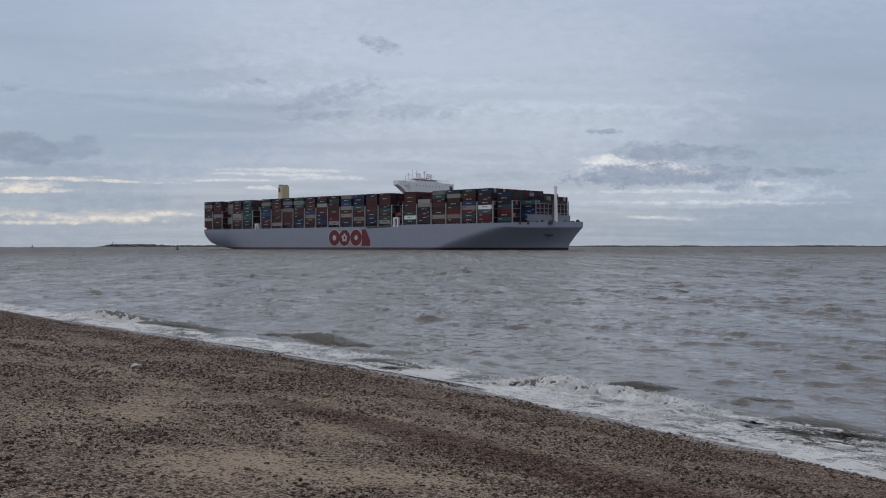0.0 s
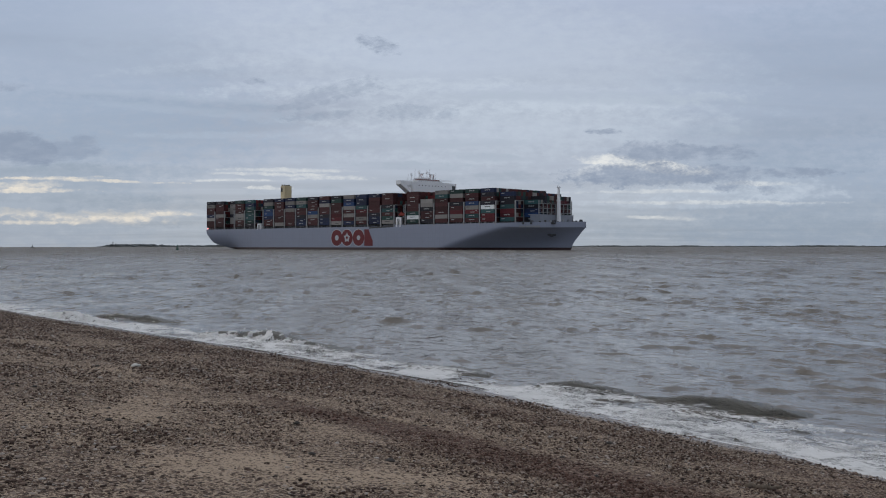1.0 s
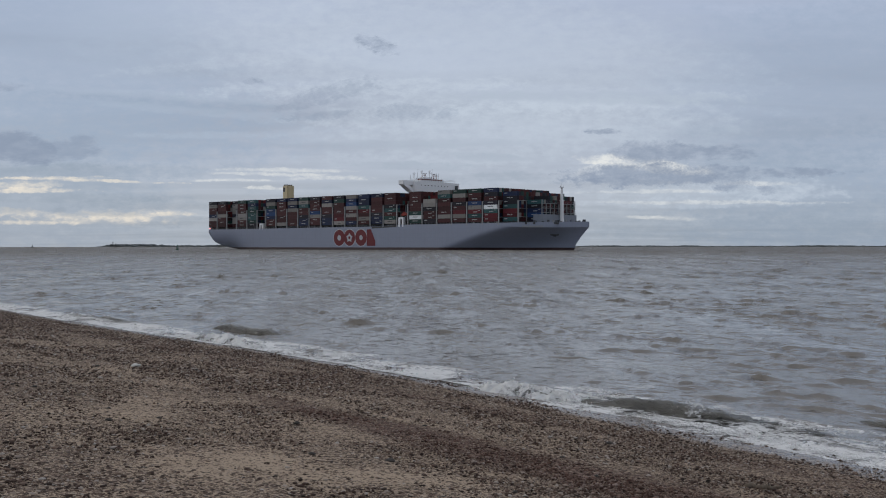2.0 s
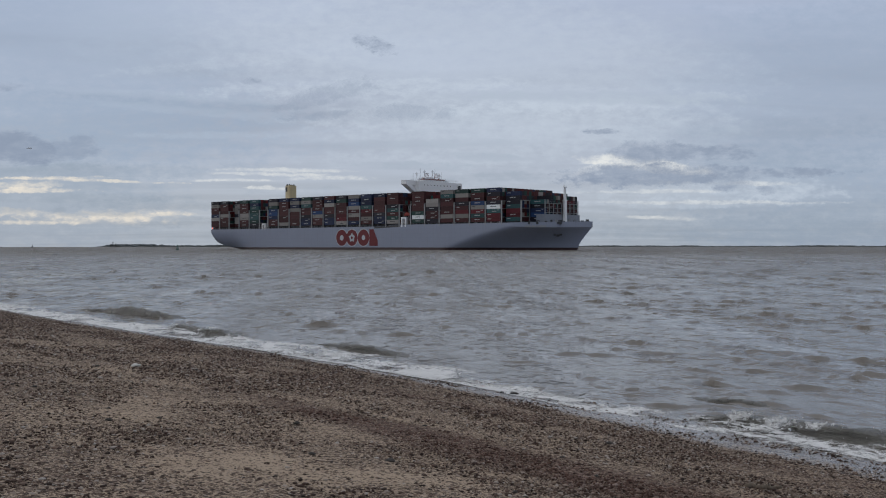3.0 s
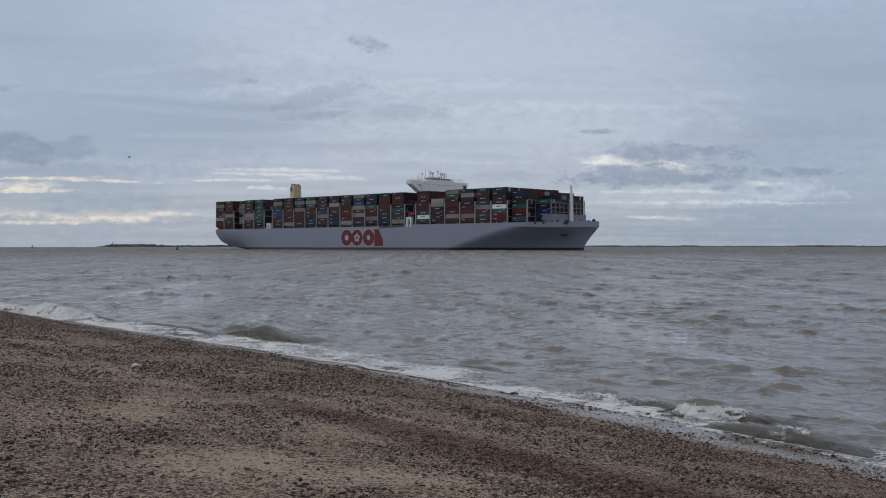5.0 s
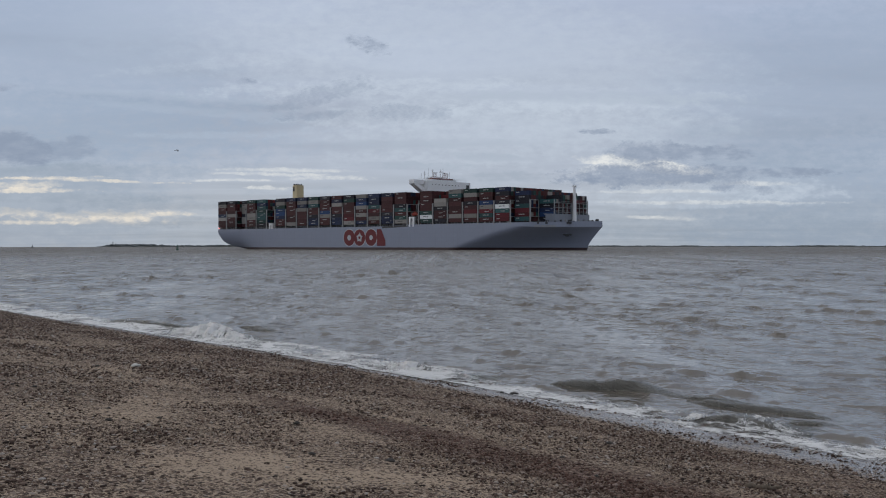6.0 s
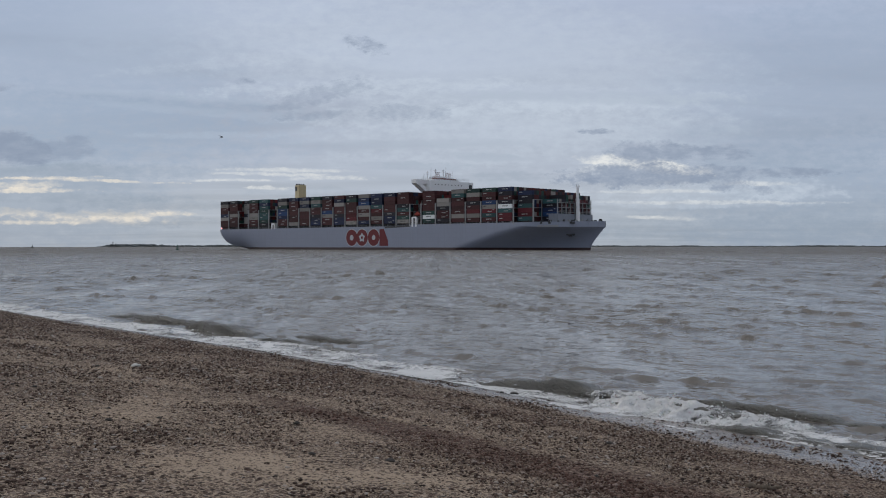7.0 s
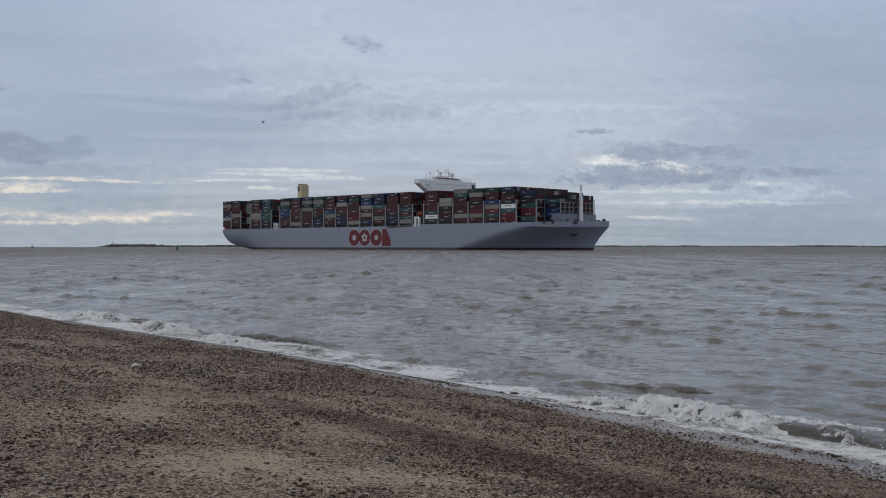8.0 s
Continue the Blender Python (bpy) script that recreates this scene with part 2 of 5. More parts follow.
def container_mat(name, col):
    m, nt, b = material(name)
    c = coords(nt)
    x, y, z = split(nt, c)
    ribs = mth(nt, "SINE", mth(nt, "MULTIPLY", mth(nt, "ADD", x, y), 2 * math.pi / 0.28))
    rnd = nt.nodes.new("ShaderNodeObjectInfo").outputs["Random"]
    rust = nse(nt, vmth(nt, "ADD", c, combine(nt, mth(nt, "MULTIPLY", rnd, 50), 0.0, 0.0)), 0.6, 6, 0.65)
    tone = remap(nt, rnd, 0, 1, 1.0, 1.8)
    base = mixc(nt, 1.0, col, combine(nt, tone, tone, tone), "MULTIPLY")
    base = mixc(nt, remap(nt, rust, 0.55, 0.75, 0, 0.45), base, (0.06, 0.035, 0.025))
    put(nt, b.inputs["Base Color"], base)
    b.inputs["Roughness"].default_value = 0.6
    b.inputs["Specular IOR Level"].default_value = 0.2
    put(nt, b.inputs["Normal"], bump(nt, ribs, 0.25, 0.02))
    return m


def stow_mat():
    m, nt, b = material("stowed_containers")
    c = coords(nt)
    r = island(nt)
    n = nt.nodes.new("ShaderNodeValToRGB")
    n.color_ramp.interpolation = "CONSTANT"
    stops = [(0.0, (0.048, 0.014, 0.015)), (0.30, (0.032, 0.013, 0.014)), (0.48, (0.014, 0.034, 0.030)), (0.58, (0.012, 0.019, 0.042)),
             (0.68, (0.17, 0.16, 0.15)), (0.78, (0.075, 0.013, 0.014)), (0.86, (0.017, 0.018, 0.023)), (0.96, (0.02, 0.065, 0.06))]
    while len(n.color_ramp.elements) < len(stops):
        n.color_ramp.elements.new(0.5)
    for e, (p, k) in zip(n.color_ramp.elements, stops):
        e.position, e.color = p, (*(1.7 * q for q in k), 1)
    put(nt, n.inputs[0], r)
    put(nt, b.inputs["Base Color"], mixc(nt, remap(nt, nse(nt, c, 0.6, 5), 0.55, 0.8, 0, 0.4), n.outputs[0], (0.06, 0.035, 0.025)))
    b.inputs["Specular IOR Level"].default_value = 0.2
    b.inputs["Roughness"].default_value = 0.6
    return m


def water_colour(nt, c):
    silt = nse(nt, c, 0.06, 4, 0.6)
    return mixc(nt, remap(nt, silt, 0.35, 0.65), (0.145, 0.128, 0.108), (0.172, 0.152, 0.129))


def water_mat():
    m, nt, b = material("sea_water")
    c = coords(nt)
    a = nse(nt, stretch(nt, c, 1.0, 0.7, 1, radians(-57)), 1.5, 3, 0.5)
    r = nse(nt, stretch(nt, c, 1.0, 0.8, 1, radians(-48)), 6.0, 3, 0.55)
    b.inputs["IOR"].default_value = 1.333
    # the chop grows offshore, in cat's-paws where the wind strikes
    off = nt.nodes.new("ShaderNodeVectorMath")
    off.operation = "LENGTH"
    put(nt, off.inputs[0], c)
    # pale flecks painted into the open water's colour for light off distant wave slopes
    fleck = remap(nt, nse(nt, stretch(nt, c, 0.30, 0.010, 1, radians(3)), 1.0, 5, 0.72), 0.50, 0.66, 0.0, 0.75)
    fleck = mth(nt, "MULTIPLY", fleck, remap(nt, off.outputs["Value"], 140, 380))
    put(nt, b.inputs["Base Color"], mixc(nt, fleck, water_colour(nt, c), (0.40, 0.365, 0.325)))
    flaw = remap(nt, nse(nt, stretch(nt, c, 0.34, 0.011, 1, radians(-8)), 1.0, 5, 0.7), 0.38, 0.62, 0.55, 1.45)
    put(nt, b.inputs["Roughness"], mth(nt, "MULTIPLY", remap(nt, off.outputs["Value"], 40, 500, 0.11, 0.47), flaw))
    gust = remap(nt, nse(nt, stretch(nt, c, 0.05, 0.022, 1, radians(-57)), 1.0, 5, 0.6), 0.32, 0.68, 0.75, 1.3)
    dash = remap(nt, nse(nt, stretch(nt, c, 0.55, 0.06, 1, radians(-8)), 1.0, 2, 0.6), 0.38, 0.62, 0.45, 1.6)
    streaks = remap(nt, nse(nt, stretch(nt, c, 0.20, 0.007, 1, radians(-4)), 1.0, 6, 0.75), 0.40, 0.60, 0.25, 1.9)
    mx = nt.nodes.new("ShaderNodeMix")
    put(nt, mx.inputs[0], remap(nt, off.outputs["Value"], 90, 260))
    put(nt, mx.inputs[2], dash)
    put(nt, mx.inputs[3], streaks)
    dash = mx.outputs[0]
    deep = mth(nt, "ADD", remap(nt, off.outputs["Value"], 20, 130, 0.10, 0.80), remap(nt, off.outputs["Value"], 130, 700, 0.0, 0.90))
    amp = mth(nt, "MULTIPLY", mth(nt, "MULTIPLY", deep, gust), dash)
    mid = nse(nt, stretch(nt, c, 1.0, 0.4, 1, radians(-62)), 0.36, 4, 0.6)
    a, mid = mth(nt, "SUBTRACT", a, 0.5), mth(nt, "SUBTRACT", mid, 0.5)
    h = mth(nt, "ADD", mth(nt, "MULTIPLY", a, amp), mth(nt, "MULTIPLY", r, 0.013))
    h = mth(nt, "ADD", h, mth(nt, "MULTIPLY", mid, mth(nt, "MULTIPLY", amp, 1.5)))
    put(nt, b.inputs["Normal"], bump(nt, h, 1.0, 1.0))
    return m


def breaker_mat():
    """Silty water in a rising wave, wrinkled by the wind; light through it is put in as paler colour."""
    m, nt, b = material("wave_water")
    c = coords(nt)
    put(nt, b.inputs["Base Color"], mixc(nt, nse(nt, c, 1.3, 4, 0.6), (0.172, 0.165, 0.146), (0.235, 0.226, 0.203)))
    b.inputs["Roughness"].default_value = 0.17
    b.inputs["IOR"].default_value = 1.333
    along = stretch(nt, c, 1, 1, 1, radians(143))      # x up the beach, y along it
    h = mth(nt, "ADD", nse(nt, stretch(nt, along, 2.0, 0.7, 2.4), 2.6, 6, 0.68), mth(nt, "MULTIPLY", nse(nt, stretch(nt, along, 1.6, 0.8, 2), 11.0, 4, 0.65), 0.32))
    put(nt, b.inputs["Normal"], bump(nt, h, 1.0, 0.30))
    return m


def froth_mat():
    m, nt, b = material("froth")
    c = coords(nt)
    bub = vor(nt, c, 55.0)
    big = nse(nt, c, 6.0, 4)
    put(nt, b.inputs["Base Color"], mixc(nt, remap(nt, big, 0.3, 0.75), (0.80, 0.81, 0.82), (0.56, 0.57, 0.57)))
    b.inputs["Roughness"].default_value = 0.6
    b.inputs["Subsurface Weight"].default_value = 0.15
    put(nt, b.inputs["Normal"], bump(nt, mth(nt, "ADD", bub, big), 0.8, 0.02))
    return m


def lace_mat():
    """Spent foam on the water: full at the leading edge, lacy behind, holes let the water show."""
    m, nt, b = material("lace_foam")
    c = coords(nt)
    c = stretch(nt, c, 1, 1, 1, radians(143))      # x up the beach, y along it
    wx = mth(nt, "MULTIPLY", mth(nt, "SUBTRACT", nse(nt, c, 1.8, 5, 0.6), 0.5), 1.3)
    wy = mth(nt, "MULTIPLY", mth(nt, "SUBTRACT", nse(nt, stretch(nt, c, 1, 1, 1, 0, (7, 3, 1)), 1.8, 5, 0.6), 0.5), 1.3)
    warp = vmth(nt, "ADD", c, combine(nt, wx, wy, 0.0))
    cell = vor(nt, stretch(nt, warp, 2.0, 0.8, 1.0), 3.0, "DISTANCE_TO_EDGE")
    cell2 = vor(nt, stretch(nt, warp, 1.7, 0.9, 1.0), 11.0, "DISTANCE_TO_EDGE")
    cloud = nse(nt, stretch(nt, warp, 2.6, 0.6, 1), 2.0, 8, 0.72)
    d = attr(nt, "foam")
    need = mth(nt, "ADD", mth(nt, "ADD", mth(nt, "MULTIPLY", cell, 1.1), mth(nt, "MULTIPLY", cell2, 0.6)), mth(nt, "MULTIPLY", cloud, 1.25))
    alpha = remap(nt, mth(nt, "SUBTRACT", d, need), -0.25, 0.18, smooth=True)
    put(nt, b.inputs["Alpha"], mth(nt, "MULTIPLY", alpha, 0.93))
    put(nt, b.inputs["Base Color"], mixc(nt, remap(nt, cloud, 0.3, 0.7), (0.90, 0.90, 0.90), (0.62, 0.62, 0.61)))
    b.inputs["Roughness"].default_value = 0.6
    put(nt, b.inputs["Normal"], bump(nt, mth(nt, "ADD", alpha, nse(nt, c, 30, 4)), 0.6, 0.02))
    return m


def beach_mat():
    m, nt, b = material("sand_and_shingle")
    c = coords(nt)
    d, wet = attr(nt, "shingle"), attr(nt, "wet")
    grain = nse(nt, c, 260.0, 3, 0.7)
    patch = nse(nt, c, 2.2, 6, 0.65)
    sand = mixc(nt, patch, (0.390, 0.296, 0.214), (0.505, 0.395, 0.296))
    sand = mixc(nt, remap(nt, grain, 0.3, 0.7, 0, 0.5), sand, (0.29, 0.225, 0.165))
    flat = stretch(nt, c, 1, 1, 0.3)
    cells = nt.nodes.new("ShaderNodeTexVoronoi")
    put(nt, cells.inputs["Vector"], flat)
    cells.inputs["Scale"].default_value = 27.0
    grit = nt.nodes.new("ShaderNodeTexVoronoi")
    put(nt, grit.inputs["Vector"], flat)
    grit.inputs["Scale"].default_value = 64.0
    pr = split(nt, cells.outputs["Color"])
    tone = ramp(nt, pr[0], [(0.0, (0.028, 0.020, 0.016)), (0.45, (0.078, 0.050, 0.038)), (0.75, (0.17, 0.118, 0.090)), (1.0, (0.44, 0.36, 0.29))])
    gr = split(nt, grit.outputs["Color"])
    tone2 = ramp(nt, gr[0], [(0.0, (0.028, 0.020, 0.015)), (0.6, (0.085, 0.056, 0.040)), (0.88, (0.20, 0.145, 0.108)), (1.0, (0.44, 0.36, 0.29))])
    clump = nse(nt, c, 9.0, 4, 0.6)
    cover = mth(nt, "ADD", mth(nt, "MULTIPLY", d, 0.74), mth(nt, "MULTIPLY", mth(nt, "SUBTRACT", clump, 0.5), 0.7))
    on = mth(nt, "MULTIPLY", remap(nt, mth(nt, "SUBTRACT", cover, pr[1]), -0.05, 0.05), remap(nt, cells.outputs["Distance"], 0.62, 0.5))
    on2 = mth(nt, "MULTIPLY", remap(nt, mth(nt, "SUBTRACT", cover, gr[1]), -0.05, 0.05), remap(nt, grit.outputs["Distance"], 0.62, 0.5))
    fleck = nt.nodes.new("ShaderNodeTexVoronoi")
    put(nt, fleck.inputs["Vector"], stretch(nt, flat, 1, 1, 1, 0.6, (3, 1, 0)))
    fleck.inputs["Scale"].default_value = 40.0
    fr = split(nt, fleck.outputs["Color"])
    tone3 = ramp(nt, fr[0], [(0.0, (0.020, 0.015, 0.011)), (0.5, (0.070, 0.043, 0.030)), (0.85, (0.17, 0.112, 0.080)), (1.0, (0.48, 0.40, 0.33))])
    on3 = mth(nt, "MULTIPLY", remap(nt, mth(nt, "SUBTRACT", mth(nt, "MULTIPLY", cover, 0.9), fr[1]), -0.05, 0.05), remap(nt, fleck.outputs["Distance"], 0.58, 0.46))
    col = mixc(nt, on2, sand, tone2)
    col = mixc(nt, on3, col, tone3)
    col = mixc(nt, on, col, tone)
    # the strand line: rusty weed and grit among the stones
    weed = mth(nt, "MULTIPLY", attr(nt, "wrack"), remap(nt, nse(nt, c, 30.0, 4, 0.75), 0.46, 0.52, 0.1, 0.95))
    col = mixc(nt, weed, col, mixc(nt, gr[2], (0.034, 0.021, 0.017), (0.15, 0.080, 0.062)))
    col = mixc(nt, mth(nt, "MULTIPLY", wet, 0.45), col, mixc(nt, 1.0, col, (0.42, 0.42, 0.44), "MULTIPLY"))
    put(nt, b.inputs["Base Color"], col)
    # a thin film of water left by the swash shines over sand and grit
    film = attr(nt, "film")
    put(nt, b.inputs["Coat Weight"], mth(nt, "MULTIPLY", film, remap(nt, nse(nt, stretch(nt, c, 1, 1, 1, radians(-53)), 3.0, 5, 0.65), 0.3, 0.6, 0.25, 0.95)))
    b.inputs["Coat Roughness"].default_value, b.inputs["Coat IOR"].default_value = 0.22, 1.33
    put(nt, b.inputs["Coat Normal"], bump(nt, nse(nt, c, 7.0, 4, 0.6), 0.5, 0.02))
    put(nt, b.inputs["Roughness"], remap(nt, wet, 0, 1, 0.9, 0.28))
    put(nt, b.inputs["Specular IOR Level"], remap(nt, wet, 0, 1, 0.2, 0.5))
    h = mth(nt, "ADD", mth(nt, "MULTIPLY", mth(nt, "MULTIPLY", on, mth(nt, "SUBTRACT", 0.6, cells.outputs["Distance"])), 0.02),
            mth(nt, "MULTIPLY", mth(nt, "MULTIPLY", on2, mth(nt, "SUBTRACT", 0.6, grit.outputs["Distance"])), 0.008))
    h = mth(nt, "ADD", h, mth(nt, "MULTIPLY", clump, 0.02))
    put(nt, b.inputs["Normal"], bump(nt, h, 1.0, 1.0))
    return m


def pebble_mat():
    m, nt, b = material("flint_pebbles")
    c = coords(nt)
    r = island(nt)
    col = ramp(nt, r, [(0.0, (0.024, 0.019, 0.017)), (0.38, (0.078, 0.051, 0.042)), (0.62, (0.185, 0.128, 0.102)), (0.82, (0.32, 0.255, 0.21)), (0.93, (0.40, 0.345, 0.30)), (1.0, (0.52, 0.48, 0.44))])
    col = mixc(nt, remap(nt, nse(nt, c, 70, 4, 0.6), 0.45, 0.7, 0, 0.25), col, (0.17, 0.125, 0.09))
    col = mixc(nt, mth(nt, "MULTIPLY", attr(nt, "wrack"), 0.5), col, mixc(nt, r, (0.036, 0.020, 0.016), (0.18, 0.080, 0.060)))
    put(nt, b.inputs["Base Color"], col)
    b.inputs["Roughness"].default_value = 0.85
    b.inputs["Specular IOR Level"].default_value = 0.12
    return m


def far_mat(name, c1, c2, scale):
    m, nt, b = material(name)
    put(nt, b.inputs["Base Color"], mixc(nt, nse(nt, coords(nt), scale, 5, 0.6), c1, c2))
    b.inputs["Roughness"].default_value = 0.9
    return m


M_HULL = hull_paint()
M_WHITE = paint("white_paint", (0.85, 0.86, 0.87), 0.45, dirt=0.08)
M_CREAM = paint("cream_paint", (0.60, 0.50, 0.30), 0.5, dirt=0.25)
M_GREY = paint("grey_steel", (0.33, 0.34, 0.35), 0.55)
M_DARK = paint("dark_steel", (0.045, 0.048, 0.052), 0.6)
M_DECK = paint("deck_paint", (0.10, 0.055, 0.045), 0.7)
M_RED = paint("red_paint", (0.145, 0.004, 0.012), 0.6, dirt=0.15)
M_MARK = paint("faded_lettering", (0.42, 0.43, 0.43), 0.6, dirt=0.3)
M_ORANGE = paint("orange_paint", (0.36, 0.055, 0.035), 0.5)
M_PALE = paint("pale_hull_paint", (0.52, 0.54, 0.57), 0.5)
M_GREEN = paint("green_paint", (0.02, 0.10, 0.075), 0.5)
M_FEATHER = far_mat("gull_plumage", (0.55, 0.56, 0.57), (0.70, 0.70, 0.70), 9.0)
M_WING = far_mat("gull_wing", (0.07, 0.072, 0.076), (0.14, 0.14, 0.145), 9.0)
M_COAMING = paint("coaming_paint", (0.24, 0.075, 0.055), 0.55)
M_BULWARK = paint("breakwater_paint", (0.24, 0.265, 0.315), 0.5)
M_BEAK = paint("beak", (0.4, 0.25, 0.05), 0.5)
mm, nt_, b_ = material("dark_glass")
b_.inputs["Base Color"].default_value = (0.012, 0.015, 0.02, 1)
b_.inputs["Roughness"].default_value = 0.08
M_GLASS = mm
mm, nt_, b_ = material("red_lamp")
b_.inputs["Emission Color"].default_value = (1.0, 0.06, 0.04, 1)
b_.inputs["Emission Strength"].default_value = 3.0
M_LAMP = mm
BOX = {k: container_mat("container_" + n, c) for k, n, c in (
    ("M", "maroon", (0.042, 0.014, 0.016)), ("R", "red", (0.074, 0.012, 0.017)), ("G", "green", (0.014, 0.038, 0.034)),
    ("T", "teal", (0.022, 0.060, 0.064)), ("B", "blue", (0.014, 0.038, 0.105)), ("N", "navy", (0.010, 0.017, 0.044)),
    ("K", "charcoal", (0.015, 0.015, 0.022)), ("Y", "grey", (0.180, 0.170, 0.160)), ("W", "white", (0.58, 0.60, 0.60)))}
BOXNAME = {"M": "maroon", "R": "red", "G": "dark green", "T": "teal green", "B": "blue", "N": "navy blue", "K": "charcoal", "Y": "pale grey", "W": "white"}
M_STOW = stow_mat()
M_WATER, M_WAVE, M_FROTH, M_LACE = water_mat(), breaker_mat(), froth_mat(), lace_mat()
M_BEACH, M_PEBBLE = beach_mat(), pebble_mat()
# far coast colours are paled to stand in for distance haze
M_WOOD = far_mat("hazed_far_trees", (0.15, 0.17, 0.178), (0.22, 0.235, 0.235), 0.03)
M_LAND = far_mat("hazed_far_fields", (0.15, 0.155, 0.15), (0.20, 0.20, 0.185), 0.01)
M_DRIFT = far_mat("driftwood", (0.10, 0.075, 0.055), (0.20, 0.16, 0.12), 12.0)

# ---- mesh helpers ----


def part(name, bm, mat, parent=None, label="", smooth=False):
    """Links a bmesh as one mesh object, under a thing or a part."""
    me = bpy.data.meshes.new(name)
    bm.to_mesh(me)
    bm.free()
    for k in (mat if isinstance(mat, (list, tuple)) else [mat]):
        me.materials.append(k)
    if smooth:
        for p in me.polygons:
            p.use_smooth = True
    ob = new(name, me)
    ob.parent = parent
    return tagged(ob, label)


def grid_mesh(name, verts, rows, cols, mat, smooth=True, wrap=False):
    """A mesh of rows x cols vertices, joined in quads."""
    i = np.arange(rows - 1)[:, None] * cols + np.arange(cols if wrap else cols - 1)[None, :]
    j = i - (np.arange(cols)[None, :] == cols - 1) * cols if wrap else i
    f = np.stack([i, j + 1, j + 1 + cols, i + cols], -1).reshape(-1, 4)
    me = bpy.data.meshes.new(name)
    me.vertices.add(len(verts))
    me.vertices.foreach_set("co", np.asarray(verts, dtype=np.float32).ravel())
    me.loops.add(f.size)
    me.loops.foreach_set("vertex_index", f.ravel().astype(np.int32))
    me.polygons.add(len(f))
    me.polygons.foreach_set("loop_start", (np.arange(len(f)) * 4).astype(np.int32))
    me.polygons.foreach_set("use_smooth", np.full(len(f), smooth))
    me.update(calc_edges=True)
    me.materials.append(mat)
    return me


def tri_mesh(name, verts, faces, mat, smooth=True):
    me = bpy.data.meshes.new(name)
    me.vertices.add(len(verts))
    me.vertices.foreach_set("co", np.asarray(verts, dtype=np.float32).ravel())
    me.loops.add(faces.size)
    me.loops.foreach_set("vertex_index", faces.ravel().astype(np.int32))
    me.polygons.add(len(faces))
    me.polygons.foreach_set("loop_start", (np.arange(len(faces)) * faces.shape[1]).astype(np.int32))
    me.polygons.foreach_set("use_smooth", np.full(len(faces), smooth))
    me.update(calc_edges=True)
    me.materials.append(mat)
    return me


def set_attr(me, name, values):
    a = me.attributes.new(name, "FLOAT", "POINT")
    a.data.foreach_set("value", np.asarray(values, dtype=np.float32))


def box(bm, x0, y0, z0, x1, y1, z1, mat=0):
    v = [bm.verts.new((x, y, z)) for x in (x0, x1) for y in (y0, y1) for z in (z0, z1)]
    for q in ((0, 1, 3, 2), (4, 6, 7, 5), (0, 4, 5, 1), (2, 3, 7, 6), (0, 2, 6, 4), (1, 5, 7, 3)):
        bm.faces.new([v[k] for k in q]).material_index = mat
    return v


def soft_box(x0, y0, z0, x1, y1, z1, r=0.1):
    bm = bmesh.new()
    box(bm, x0, y0, z0, x1, y1, z1)
    bmesh.ops.bevel(bm, geom=bm.edges[:], offset=r, segments=2, affect="EDGES")
    return bm


def rod(bm, a, b, r0, r1=None, n=8):
    a, b = Vector(a), Vector(b)
    r1 = r0 if r1 is None else r1
    q = (b - a).to_track_quat("Z", "Y")
    rings = []
    for p, r in ((a, r0), (b, r1)):
        rings.append([bm.verts.new(p + q @ Vector((r * math.cos(2 * math.pi * k / n), r * math.sin(2 * math.pi * k / n), 0))) for k in range(n)])
    for k in range(n):
        bm.faces.new((rings[0][k], rings[0][(k + 1) % n], rings[1][(k + 1) % n], rings[1][k]))
    bm.faces.new(rings[0][::-1])
    bm.faces.new(rings[1])


def fnoise(x, y, seed=0, octaves=4):
    """Smooth value noise for arrays, 0 to 1 or so."""
    rs = np.random.RandomState(seed)
    tab = rs.rand(256, 256)
    out, amp, tot = 0.0, 1.0, 0.0
    for o in range(octaves):
        xi, yi = np.floor(x).astype(int), np.floor(y).astype(int)
        fx, fy = x - xi, y - yi
        fx, fy = fx * fx * (3 - 2 * fx), fy * fy * (3 - 2 * fy)
        g = lambda a, b: tab[(xi + a) & 255, (yi + b) & 255]
        out = out + amp * ((g(0, 0) * (1 - fx) + g(1, 0) * fx) * (1 - fy) + (g(0, 1) * (1 - fx) + g(1, 1) * fx) * fy)
        tot += amp
        amp *= 0.5
        x, y = x * 2.03 + 17.3, y * 2.03 + 5.1
    return out / tot


CLOUDS = cloud_layer()

# ---- the shore: u runs landward, v along the water's edge ----
SHORE = np.array([5.2, 12.3])
LANDWARD = np.array([-0.7988, -0.6016])
ALONG = np.array([-0.6016, 0.7988])


def shore_xy(u, v):
    return SHORE[0] + u * LANDWARD[0] + v * ALONG[0], SHORE[1] + u * LANDWARD[1] + v * ALONG[1]


def edge(v):
    return -1.0 * np.exp(-((v - 14) / 13) ** 2)


def beach_z(u, v):
    """Height of the beach: an even slope, flatter behind the storm ridge and out at sea."""
    k = u - edge(v)
    z = 0.05 + 0.105 * k
    z = np.where(k > 10.5, 1.15 + 0.5 * np.tanh((k - 10.5) * 0.21), z)
    return np.where(k < -6, -0.58 - 6 * np.tanh((-k - 6) * 0.0175), z)


